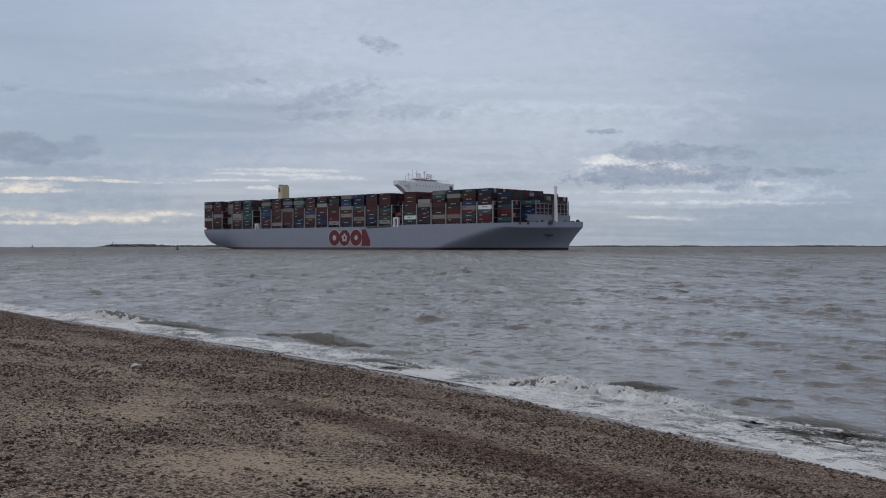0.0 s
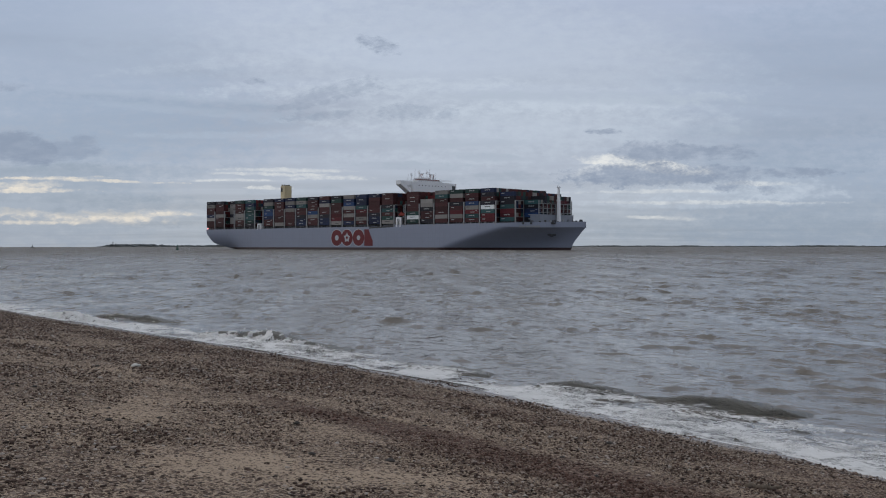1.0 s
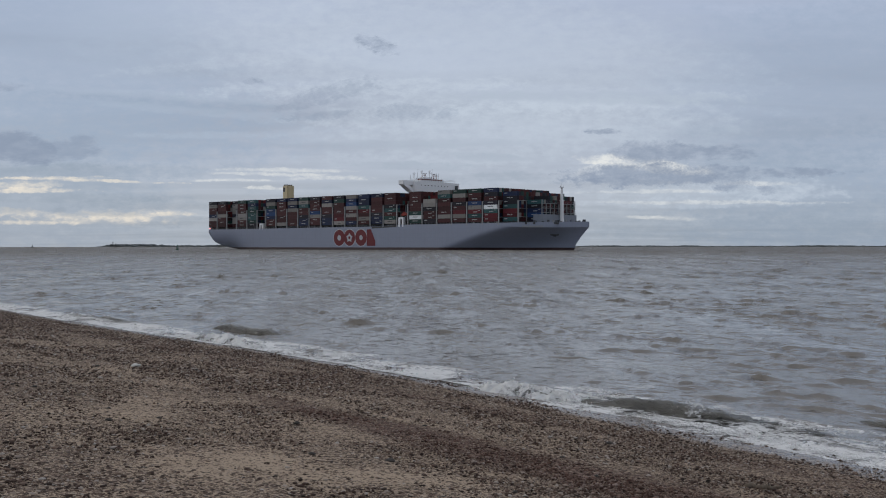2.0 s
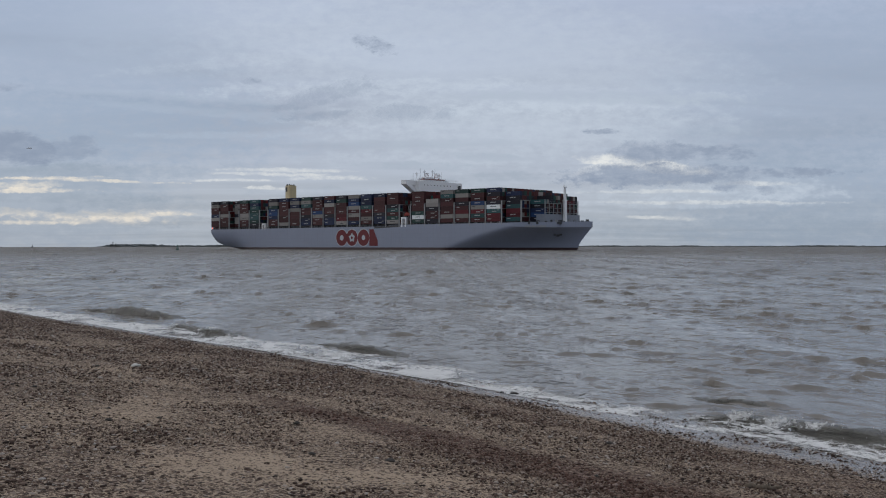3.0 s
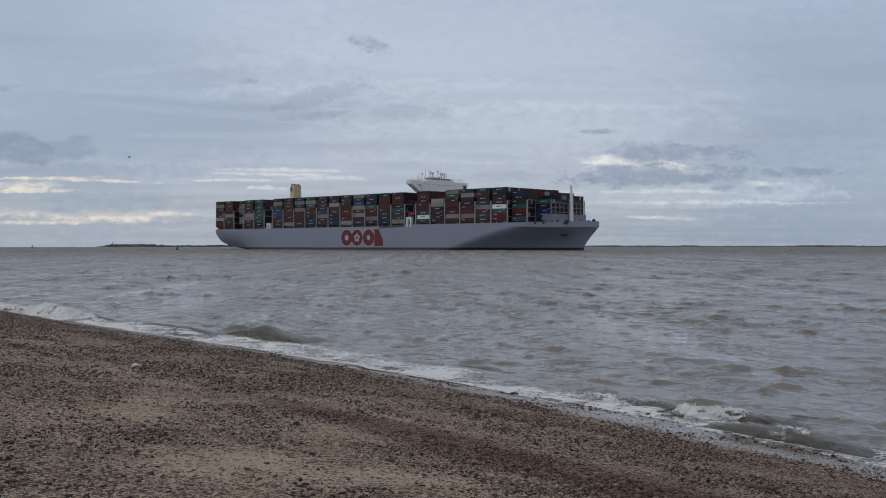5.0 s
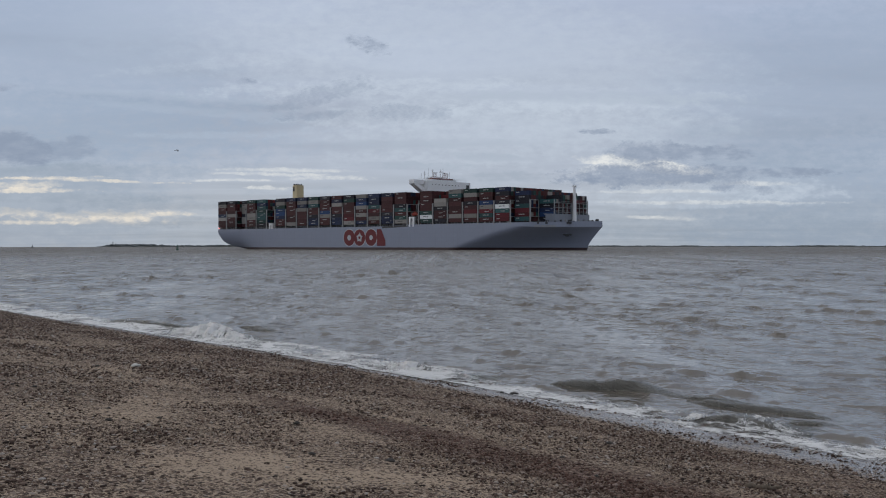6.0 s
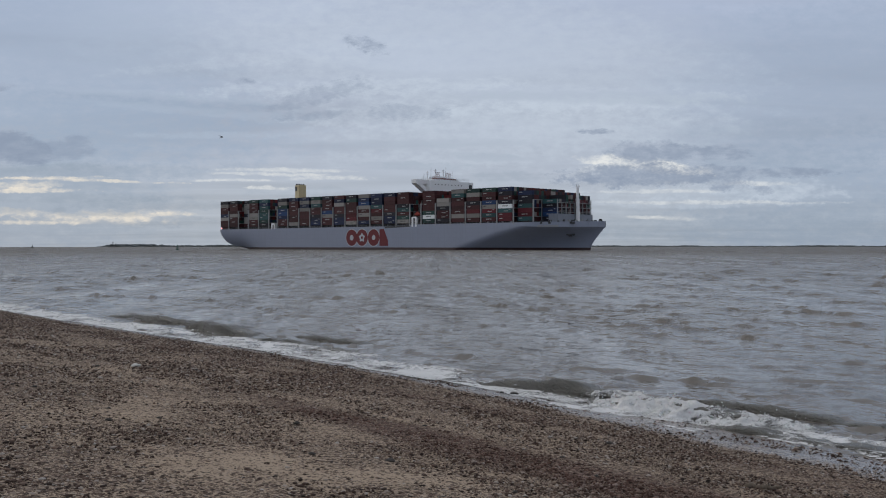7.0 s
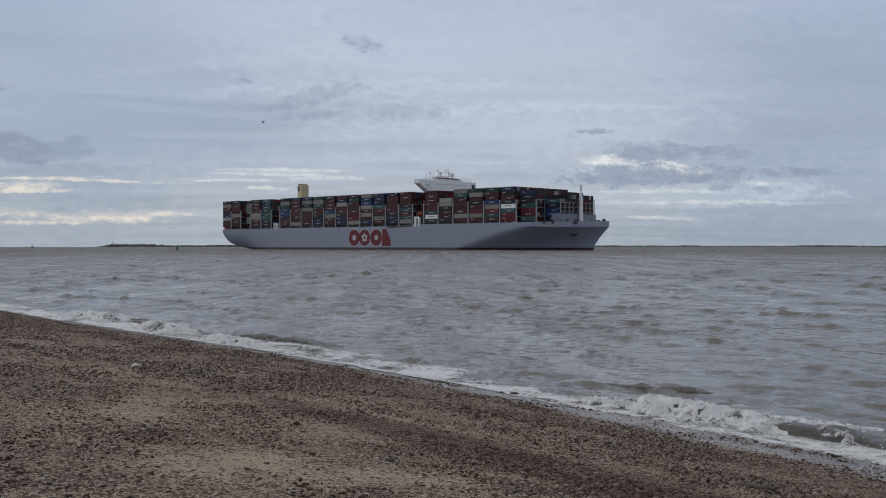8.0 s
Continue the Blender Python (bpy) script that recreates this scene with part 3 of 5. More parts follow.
def wrack(u, v):
    """The dark red-brown strand line that the last high tide left across the slope."""
    k = u - edge(v) + 0.7 * (fnoise(u * 0.8 + 9, v * 0.6, 13, 4) - 0.5)
    wide = 0.32 + 0.30 * np.clip((5.6 - v) / 2.0, 0, 1) + 0.2 * np.clip((2.5 - v) / 2.0, 0, 1)
    band = np.exp(-(np.abs(k - (4.65 + 0.12 * np.clip(v, -3, 9))) / wide) ** 3) * np.clip((8.5 - v) / 3.5, 0, 1)
    thin = 0.5 * np.exp(-((k - (1.6 + 0.11 * np.clip(v, -3, 12))) / 0.4) ** 2)
    return np.clip(band + thin * fnoise(u * 1.1, v * 0.5, 14, 3), 0, 1)


# bare sand (below zero) and stony patches on the beach: place up and along the slope, half sizes, turn, amount
PATCHES = (
    (4.8, 15.3, 0.55, 2.6, -0.16, -0.34), (5.85, 10.5, 0.40, 0.95, -0.5, -0.45), (5.5, 8.6, 0.75, 0.85, -0.5, -0.40), (4.65, 6.9, 0.45, 1.1, -0.25, -0.32),
    (6.3, 5.75, 0.9, 0.5, 0.0, -0.30), (7.4, 5.3, 0.9, 0.45, 0.0, -0.30), (7.5, 1.5, 0.85, 0.85, 0.0, -0.55), (8.5, 4.45, 0.5, 0.5, 0.0, -0.18), (3.7, 4.0, 0.30, 0.9, 0.1, -0.40),
    (3.45, 2.2, 0.35, 0.35, 0.3, -0.45), (5.3, 1.0, 0.32, 0.30, 0.3, -0.50), (6.6, 0.45, 0.7, 0.4, 0.3, -0.6), (5.55, 3.9, 0.45, 0.8, 0.1, -0.28), (3.1, -0.55, 0.5, 0.16, 0.2, -0.35),
    (7.7, 7.8, 0.8, 1.4, 0.0, 0.42), (7.6, 3.75, 0.75, 0.42, 0.0, 0.40), (9.2, 1.5, 0.95, 0.9, 0.0, 0.62), (4.0, 10.2, 0.45, 2.6, 0.12, 0.12), (2.2, 20.0, 1.2, 9.0, 0.0, 0.12),
    (5.2, 0.2, 0.45, 0.35, 0.5, 0.30), (8.6, 2.6, 0.5, 0.3, 0.0, 0.15))


def shingle(u, v):
    """How much of the sand the stones cover: dense by the water, broken into patches higher up."""
    k = u - edge(v)
    ww = fnoise(u * 0.9 + 4, v * 0.6, 3, 4) - 0.5
    k2, v2 = u + 1.1 * ww, v + 2.0 * (fnoise(u * 0.8, v * 0.5 + 7, 15, 4) - 0.5)
    d = 0.71 + 0.17 * np.clip((3.6 - k - ww) / 1.6, 0, 1)
    for pu, pv, ru, rv, turn, amount in PATCHES:
        c, s = math.cos(turn), math.sin(turn)
        a, b = (k2 - pu) * c + (v2 - pv) * s, -(k2 - pu) * s + (v2 - pv) * c
        d = d + 0.85 * amount * np.exp(-((a / ru) ** 2 + (b / rv) ** 2) ** 1.5)
    d = d + 0.55 * wrack(u, v)
    d = d + 0.34 * (fnoise(u * 1.0, v * 0.55, 11, 4) - 0.5) + 0.42 * (fnoise(u * 3.1, v * 2.0, 12, 4) - 0.5)
    return np.clip(d, 0.06, 0.97)


def axis(fine0, fine1, step, lo, hi, grow):
    a = list(np.arange(fine0, fine1, step))
    s = step
    while a[-1] < hi:
        s *= grow
        a.append(a[-1] + s)
    s = step
    while a[0] > lo:
        s *= grow
        a.insert(0, a[0] - s)
    return np.array(a)


def build_beach():
    us, vs = axis(-3.5, 10.5, 0.085, -70, 4500, 1.16), axis(-3.0, 45.0, 0.125, -4500, 4500, 1.16)
    u, v = np.meshgrid(us, vs, indexing="ij")
    x, y = shore_xy(u, v)
    near = np.exp(-np.maximum(0, np.hypot(x, y) - 30) / 30)
    z = beach_z(u, v) + near * (0.045 * (fnoise(u * 1.1, v * 0.6, 5, 4) - 0.5) + 0.02 * (fnoise(u * 6, v * 6, 6, 3) - 0.5))
    z = z - np.maximum(0, np.hypot(x, y) - 200) * 0.002
    me = grid_mesh("beach", np.stack([x, y, z], -1).reshape(-1, 3), len(us), len(vs), M_BEACH)
    set_attr(me, "shingle", shingle(u, v).ravel())
    k = u - edge(v) + 0.5 * (fnoise(u * 1.5, v * 1.0, 8, 3) - 0.5)
    set_attr(me, "wrack", wrack(u, v).ravel())
    film = np.clip((0.92 - 0.018 * np.clip(v, 0, 40) - (u - edge(v)) + 0.35 * (fnoise(u * 2.2, v * 1.3, 9, 4) - 0.5)) / 0.15, 0, 1)
    set_attr(me, "film", film.ravel())
    set_attr(me, "wet", np.clip(1.0 - (k - 0.1) / 0.8, 0, 1).ravel())
    return tagged(new("beach_ground", me), "brown sand and flint shingle beach sloping to the sea", "beach", kind="structure")


build_beach()


def chop(x, y, r):
    """Low wind ripples in many trains, fading where they would be too fine to tell."""
    rs = np.random.RandomState(4)
    z = np.zeros_like(x)
    base = math.atan2(LANDWARD[1], LANDWARD[0])
    for k in range(40):
        lam = 0.5 * 16.0 ** (k / 39)
        th = base + 0.25 + rs.normal(0, 0.8)
        a = 0.0042 * lam ** 0.6 * (0.6 + 0.8 * rs.rand()) * min(1.0, 0.25 + 0.5 * lam)
        keep = np.clip((lam / (0.0065 * r + 0.05) - 1.5) / 2, 0, 1)
        z += keep * a * np.sin(2 * math.pi / lam * (x * math.cos(th) + y * math.sin(th)) + rs.rand() * 6.283)
    return z * (0.45 + 1.1 * fnoise(x * 0.12, y * 0.12, 21, 3))


def wavelets(x, y, z, r, ang):
    """Single short crests with steep fronts, strewn over the water; longer and taller offshore."""
    rs = np.random.RandomState(8)
    base = math.atan2(LANDWARD[1], LANDWARD[0])
    for k in range(9500):
        rad = 12 * (620 / 12) ** (rs.rand() ** 0.55)
        th = rs.uniform(-0.62, 0.76)
        g = min(1.0, max(0.0, (rad - 14) / 90))
        big = rs.rand() ** 3
        w = (0.055 + 0.15 * big) * (1 + 0.7 * g) * (1 + rad / 140)
        h = w * rs.uniform(0.12, 0.40) * (0.85 + 0.15 * g)
        ln = w * rs.uniform(2.5, 7.0)
        d = base + rs.normal(0.2, 0.38)
        bend = rs.normal(0, 0.07) / ln
        cx, cy = SEA_MID[0] + rad * math.sin(th), SEA_MID[1] + rad * math.cos(th)
        reach = 2.6 * max(w * 1.8, ln)
        i0, i1 = np.searchsorted(r, (rad - reach, rad + reach))
        da = reach / rad
        j0, j1 = np.searchsorted(ang, (th - da, th + da))
        if i1 <= i0 or j1 <= j0:
            continue
        sx, sy = x[i0:i1, j0:j1] - cx, y[i0:i1, j0:j1] - cy
        n = sx * math.cos(d) + sy * math.sin(d)
        s = -sx * math.sin(d) + sy * math.cos(d)
        n = n + bend * s * s + w * (0.40 * np.sin(3.1 * s / ln + k) + 0.22 * np.sin(8.3 * s / ln + 2 * k))
        lobe = np.where(n > 0, np.exp(-(n / (0.55 * w)) ** 2), np.exp(-(np.abs(n) / (1.5 * w)) ** 1.5))
        z[i0:i1, j0:j1] += h * (lobe - 0.28 * np.exp(-((n - 1.3 * w) / (0.9 * w)) ** 2)) * np.exp(-np.abs(s / ln) ** 2.5) * (0.8 + 0.35 * np.sin(5.7 * s / ln + 3 * k))


SEA_RUN = 13.0   # metres that the sea's waves run landward in the clip
SEA_MID = -LANDWARD * SEA_RUN / 2


def build_sea():
    ang = np.radians(np.concatenate([np.arange(-180, -36, 4), np.arange(-36, 44, 0.17), np.arange(44, 180, 4)]))
    r = [5.0]
    while r[-1] < 4880:
        r.append(r[-1] + (0.0072 * r[-1] if r[-1] < 95 else min(0.015, 0.0072 + (r[-1] - 95) * 4e-5) * r[-1]))
    r = np.array(r)
    rr, aa = np.meshgrid(r, ang, indexing="ij")
    x, y = SEA_MID[0] + rr * np.sin(aa), SEA_MID[1] + rr * np.cos(aa)
    z = 0.42 * chop(x, y, rr)
    wavelets(x, y, z, r, ang)
    lean = 0.7 * z                      # crests lean the way they run
    drop = rr ** 2 / (2 * 6.371e6)
    v = np.stack([x + lean * LANDWARD[0], y + lean * LANDWARD[1], z - drop - 0.09], -1)
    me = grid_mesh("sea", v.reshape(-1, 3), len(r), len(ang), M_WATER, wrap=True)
    me.flip_normals()
    return tagged(new("sea_water", me), "choppy grey-brown sea running up the beach", "sea", kind="structure")


SEA = build_sea()

# ---- far shores ----


def far_shore(name, label, az0, az1, dist, height, seed, rough):
    """A low coast with a ragged line of trees; bearings in thousandths of the sky's plane."""
    n = int((az1 - az0) * 2.2)
    rs = np.random.RandomState(seed)
    a = np.linspace(az0, az1, n) / 1000
    end = np.minimum(1, np.minimum(np.arange(n), n - 1 - np.arange(n)) / (0.06 * n))
    prof = height * (0.30 + 0.75 * fnoise(a * 60, a * 0, seed, 4)) * np.sqrt(end)
    root = tagged(new(name, None), label, "coast", kind="structure")
    drop = dist ** 2 / (2 * 6.371e6)
    y0 = dist / np.sqrt(1 + a ** 2)
    rows = []
    for back, k in ((0, 0.0), (8, 0.18), (120, 0.45), (400, 0.5)):
        yy = y0 + back
        rows.append(np.stack([a * yy, yy, -drop - 0.6 + prof * k + (0.6 if k else 0)], -1))
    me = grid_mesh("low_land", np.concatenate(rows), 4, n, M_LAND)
    land = new("low_land", me)
    land.parent = root
    ico = bmesh.new()
    bmesh.ops.create_icosphere(ico, subdivisions=1, radius=1)
    base = np.array([v.co[:] for v in ico.verts])
    tri = np.array([[v.index for v in f.verts] for f in ico.faces])
    ico.free()
    vs, fs = [], []
    for k in range(int(n * rough)):
        i = rs.randint(0, n)
        back = rs.uniform(5, 60)
        s = rs.uniform(0.5, 1.0) * max(1.2, prof[i] * 0.42)
        p = np.array([a[i] * (y0[i] + back) + rs.uniform(-3, 3), y0[i] + back, -drop + prof[i] * rs.uniform(0.2, 0.75)])
        b = base * (1 + 0.3 * (rs.rand(len(base), 1) - 0.5)) * np.array([s * rs.uniform(0.9, 2.2), s, s * rs.uniform(0.6, 1.0)])
        vs.append(b + p)
        fs.append(tri + k * len(base))
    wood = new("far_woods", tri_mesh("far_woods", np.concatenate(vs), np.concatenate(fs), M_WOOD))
    wood.parent = root
    tagged(wood, "distant tree line with haze put into its colour", kind="stuff")
    return root


far_shore("headland_coast", "low wooded headland across the estuary", -336, -60, 3600, 12.5, 31, 2.2)
far_shore("estuary_coast", "flat distant coast with a tree line paled for haze", -80, 560, 4000, 8.5, 37, 2.0)


def tower(x, y, z, h):
    root = tagged(new("radar_tower", None), "slim pale lattice radar tower on the headland", "tower")
    root.location = (x, y, z)
    bm = bmesh.new()
    for sx in (-1, 1):
        for sy in (-1, 1):
            rod(bm, (1.7 * sx, 1.7 * sy, 0), (0.7 * sx, 0.7 * sy, h * 0.8), 0.35, 0.25, 6)
    for k in range(5):
        q = 1.7 - k * 0.22
        box(bm, -q, -q, k * h * 0.17, q, q, k * h * 0.17 + 0.3)
    part("lattice", bm, M_GREY, root)
    part("cabin", soft_box(-1.6, -1.6, h * 0.78, 1.6, 1.6, h, 0.2), M_PALE, root)


tower(-0.3198 * 3620, 3620, 2.0, 15.0)

# ---- the container ship: x forward from midships, y to port, z up from the water ----
LOA, HALF = 400.0, 29.4


def top_z(s):
    return 17.6 + 1.0 * min(1, max(0, (s - 222) / 22)) + 0.5 * min(1, max(0, (s - 350) / 50))


KNUCKLE = 15.4


def knuckle(s):
    """Height of the crease below the bulwark, which sinks from the deck edge towards the stem."""
    return 17.2 - 1.9 * min(1.0, max(0.0, (s - 325) / 45))


def half_breadth(s, z):
    """Half the ship's breadth at s metres from the stern and height z."""
    t = min(1.0, max(0.0, z / knuckle(s)))
    b = HALF
    s0, s1 = 290 + 62 * t, 387 + 13 * t ** 1.3
    if s > s0:
        k = min(1.0, (s - s0) / (s1 - s0))
        b *= max(0.0, 1 - k ** (1.12 + 0.5 * t * t))
    return max(b, 0.25)


def build_hull(ship):
    ss = [0, 0.8, 1.6, 2.6, 4, 6, 8.5, 11.5, 15, 19, 23, 27, 31, 36, 42, 50, 60, 80, 110, 150, 200, 222, 233, 244, 262, 276]
    ss += [282 + 2.5 * k for k in range(38)] + [378, 381, 384, 387, 389, 391, 393, 395, 396.5, 398, 399, 399.6, 400]
    qs = [0, 0.07, 0.14, 0.21, 0.28, 0.36, 0.44, 0.52, 0.6, 0.68, 0.76, 0.83, 0.89, 0.94, 0.98, 1.0]
    rows = []
    for s in ss:
        zt = top_z(s)
        zb = float(np.interp(s, [0, 1.5, 4, 8, 14, 22, 30, 36, 45], [10.2, 8.2, 6.6, 4.9, 3.2, 1.7, 0.6, -0.2, -2.0]))
        # the raked stem lifts the keel line of the last stations
        if s > 387:
            zb = max(zb, KNUCKLE * ((s - 387) / 13) ** (1 / 1.3))
        pts = []
        kn = knuckle(s)
        zs = [zb + (kn - zb) * q for q in qs] + [kn + 0.12, (kn + zt) / 2, zt]
        for z in zs:
            q = (z - zb) / (zt - zb)
            b = half_breadth(s, z)
            k = max(0.0, 1 - s / 75)
            b *= 1 - (0.10 * k + 0.20 * math.exp(-((s - 30) / 22) ** 2)) * (1 - q) ** 2.4
            pts.append((b, z))
        rows.append([(s - 200, -b, z) for b, z in pts[::-1]] + [(s - 200, b, z) for b, z in pts])
    n = len(rows[0])
    me = grid_mesh("hull", np.array(rows).reshape(-1, 3), len(rows), n, M_HULL)
    bm = bmesh.new()
    bm.from_mesh(me)
    bm.verts.ensure_lookup_table()
    bm.faces.new([bm.verts[k] for k in range(n)]).smooth = False
    bmesh.ops.remove_doubles(bm, verts=bm.verts[:], dist=0.01)
    bmesh.ops.recalc_face_normals(bm, faces=bm.faces[:])
    bpy.data.meshes.remove(me)
    hull = part("hull", bm, M_HULL, ship, "pale blue-grey steel hull with a dark waterline")
    # deck inside the bulwark
    bm = bmesh.new()
    lo, hi = [], []
    for s in ss[1:-4]:
        b = half_breadth(s, top_z(s)) - 0.4
        z = top_z(s) - (1.1 if s > 350 else 0.25)
        lo.append(bm.verts.new((s - 200, -b, z)))
        hi.append(bm.verts.new((s - 200, b, z)))
    for k in range(len(lo) - 1):
        bm.faces.new((lo[k], lo[k + 1], hi[k + 1], hi[k]))
    part("deck", bm, M_DECK, ship, "red-brown painted steel deck")
    return hull


def plate(bm, pts, y, thick, hole=None):
    """A flat shape on the starboard side, from an outline in x and z."""
    n = len(pts)
    f = [bm.verts.new((x, y - thick, z)) for x, z in pts]
    b = [bm.verts.new((x, y, z)) for x, z in pts]
    for k in range(n):
        bm.faces.new((f[k], f[(k + 1) % n], b[(k + 1) % n], b[k]))
    if hole is None:
        bm.faces.new(f)
        return
    h = [bm.verts.new((x, y - thick, z)) for x, z in hole]
    hb = [bm.verts.new((x, y, z)) for x, z in hole]
    for k in range(n):
        bm.faces.new((f[k], h[k], h[(k + 1) % n], f[(k + 1) % n]))
        bm.faces.new((h[k], hb[k], hb[(k + 1) % n], h[(k + 1) % n]))


def oval(cx, cz, rx, rz, n=28):
    return [(cx + rx * math.cos(2 * math.pi * k / n), cz + rz * math.sin(2 * math.pi * k / n)) for k in range(n)]


def build_logo(ship):
    y = -HALF - 0.01
    z = 9.2
    for cx, inner in ((-19.3, 0.34), (-7.2, 0.42), (6.2, 0.30)):
        bm = bmesh.new()
        plate(bm, oval(cx, z, 7.2, 7.0), y, 0.03)
        part("emblem_border", bm, M_PALE, ship)
        bm = bmesh.new()
        plate(bm, oval(cx, z, 6.6, 6.4), y - 0.03, 0.04, oval(cx, z, 6.6 * inner, 6.4 * inner))
        part("emblem_oval", bm, M_RED, ship, "plain red oval emblem")
    bm = bmesh.new()
    star = [(-7.2 + r * math.sin(2 * math.pi * k / 10), z + r * math.cos(2 * math.pi * k / 10)) for k in range(10) for r in [3.9 if k % 2 == 0 else 2.4]]
    plate(bm, star, y - 0.075, 0.03)
    part("emblem_blossom", bm, M_PALE, ship, "pale five-lobed blossom emblem")
    bm = bmesh.new()
    plate(bm, oval(-7.2, z, 1.2, 1.2, 12), y - 0.11, 0.03)
    part("emblem_centre", bm, M_RED, ship)
    bm = bmesh.new()
    plate(bm, [(12.9, z - 6.4), (22.4, z - 6.4), (22.4, z - 2.4), (17.6, z + 6.4), (12.9, z + 6.4)], y - 0.03, 0.04)
    part("emblem_block", bm, M_RED, ship, "plain red block emblem")


def container_mesh(kind, marked):
    """A corrugated steel box; marked 0 is plain, the others carry bars of faded writing in one of three layouts."""
    bm = bmesh.new()
    box(bm, -6.095, -1.22, 0, 6.095, 1.22, 2.86)
    bm.normal_update()
    for f in bm.faces[:]:
        if f.normal.y < -0.5 or f.normal.x > 0.5:
            bmesh.ops.inset_region(bm, faces=[f], thickness=0.16, depth=-0.07)
    layouts = ((), ((-2.6, 0.4, 1.35, 1.85), (0.8, 2.4, 1.35, 1.85)), ((-4.9, -2.2, 1.6, 2.1),), ((-1.2, 2.6, 0.9, 1.35), (3.4, 4.9, 1.9, 2.3)))
    for x0, x1, z0, z1 in layouts[marked]:
        vs = [bm.verts.new((x, -1.19, z)) for x, z in ((x0, z0), (x1, z0), (x1, z1), (x0, z1))]
        bm.faces.new(vs).material_index = 1
    me = bpy.data.meshes.new("container_" + BOXNAME[kind].replace(" ", "_"))
    bm.to_mesh(me)
    bm.free()
    me.materials.append(BOX[kind])
    me.materials.append(M_MARK if kind not in "WY" else M_DARK)
    return me


# each bay: its aft end from the stern, inset from the ship's side, rows across, stow of the outer stack from the top down
TIER, BASE = 2.9, 19.6
BAYS = [(0.6, 0.0, 23, "KYMMNYMM"), (14.6, 0.0, 23, "KMMMYMMM"), (29.6, 5.0, 19, "KYYYKYYM"), (44.6, 0.0, 23, "GMMMYYMM"), (59.4, 0.0, 23, "TNTGTTGK"),
        (85.9, 0.0, 23, "KYGBBNMM"), (100.6, 0.0, 23, "NMMMMMMY"), (115.2, 0.0, 23, "NYNYMMMM"), (129.9, 0.0, 23, "GYTMMKNN"), (144.5, 0.0, 23, "KMMMBYMM"),
        (159.2, 0.0, 23, "MNYMMKNN"), (173.8, 0.0, 23, "KGMMMRRY"), (188.5, 0.0, 23, "YNBYMYMN"), (203.1, 0.0, 23, "NNNTRMYM"), (217.8, 0.0, 23, "NMMMMKNN"),
        (232.4, 0.0, 23, "MMMKTMGY"), (259.3, 0.0, 23, "MMMMMGWG"), (273.6, 0.0, 23, "--YYKMMK"), (288.3, 0.0, 23, "YTMMMMYM"), (302.9, 0.0, 23, "GYMKMRYM"),
        (317.6, 0.0, 23, "GMMBYRTM"), (332.2, 0.0, 23, "NKMKWTRR"), (347.5, 2.5, 21, "-NKKTRRT"), (362.0, 11.0, 15, "---TKNBK")]


def build_cargo(ship):
    rs = random.Random(5)
    shapes = {}

    def piece(kind, x, y, z, marked):
        key = (kind, marked)
        if key not in shapes:
            shapes[key] = container_mesh(kind, marked)
        ob = new("container", shapes[key])
        ob.parent, ob.location = ship, (x, y, z)
        tagged(ob, BOXNAME[kind] + " steel shipping container")

    bm = bmesh.new()
    for b, (s, inset, rows, stow) in enumerate(BAYS):
        x = s + 6.1 - 200
        last = b == len(BAYS) - 1
        for r in range(rows):
            y = -HALF + inset + 1.24 + r * (2 * (HALF - inset) - 2.48) / (rows - 1)
            top = 8 if b < 22 else 7 if b == 22 else 6
            if r == 0:
                tiers = [(7 - k, c) for k, c in enumerate(stow) if c != "-"]
            elif b == 17 and r < 5:
                tiers = [(k, "") for k in range(6 + (r > 2))]
            elif last and r < 3:
                tiers = [(k, "") for k in range(5)]
            else:
                tiers = [(k, "") for k in range(top - (1 if rs.random() < 0.12 and r > 4 else 0))]
            for k, c in tiers:
                z = BASE + k * TIER
                if c:
                    piece(c, x, y, z, rs.choice((1, 1, 2, 3) if c in "GBKWNT" else (0, 0, 1, 2, 3)))
                elif last:
                    piece(rs.choice("MMKRGYMNK"), x, y, z, 0)
                else:
                    box(bm, x - 6.095, y - 1.2, z, x + 6.095, y + 1.2, z + 2.86)
    ob = part("container_stow", bm, M_STOW, ship, "dense stacks of mixed shipping containers behind the outer row")
    tagged(ob, kind="stuff")


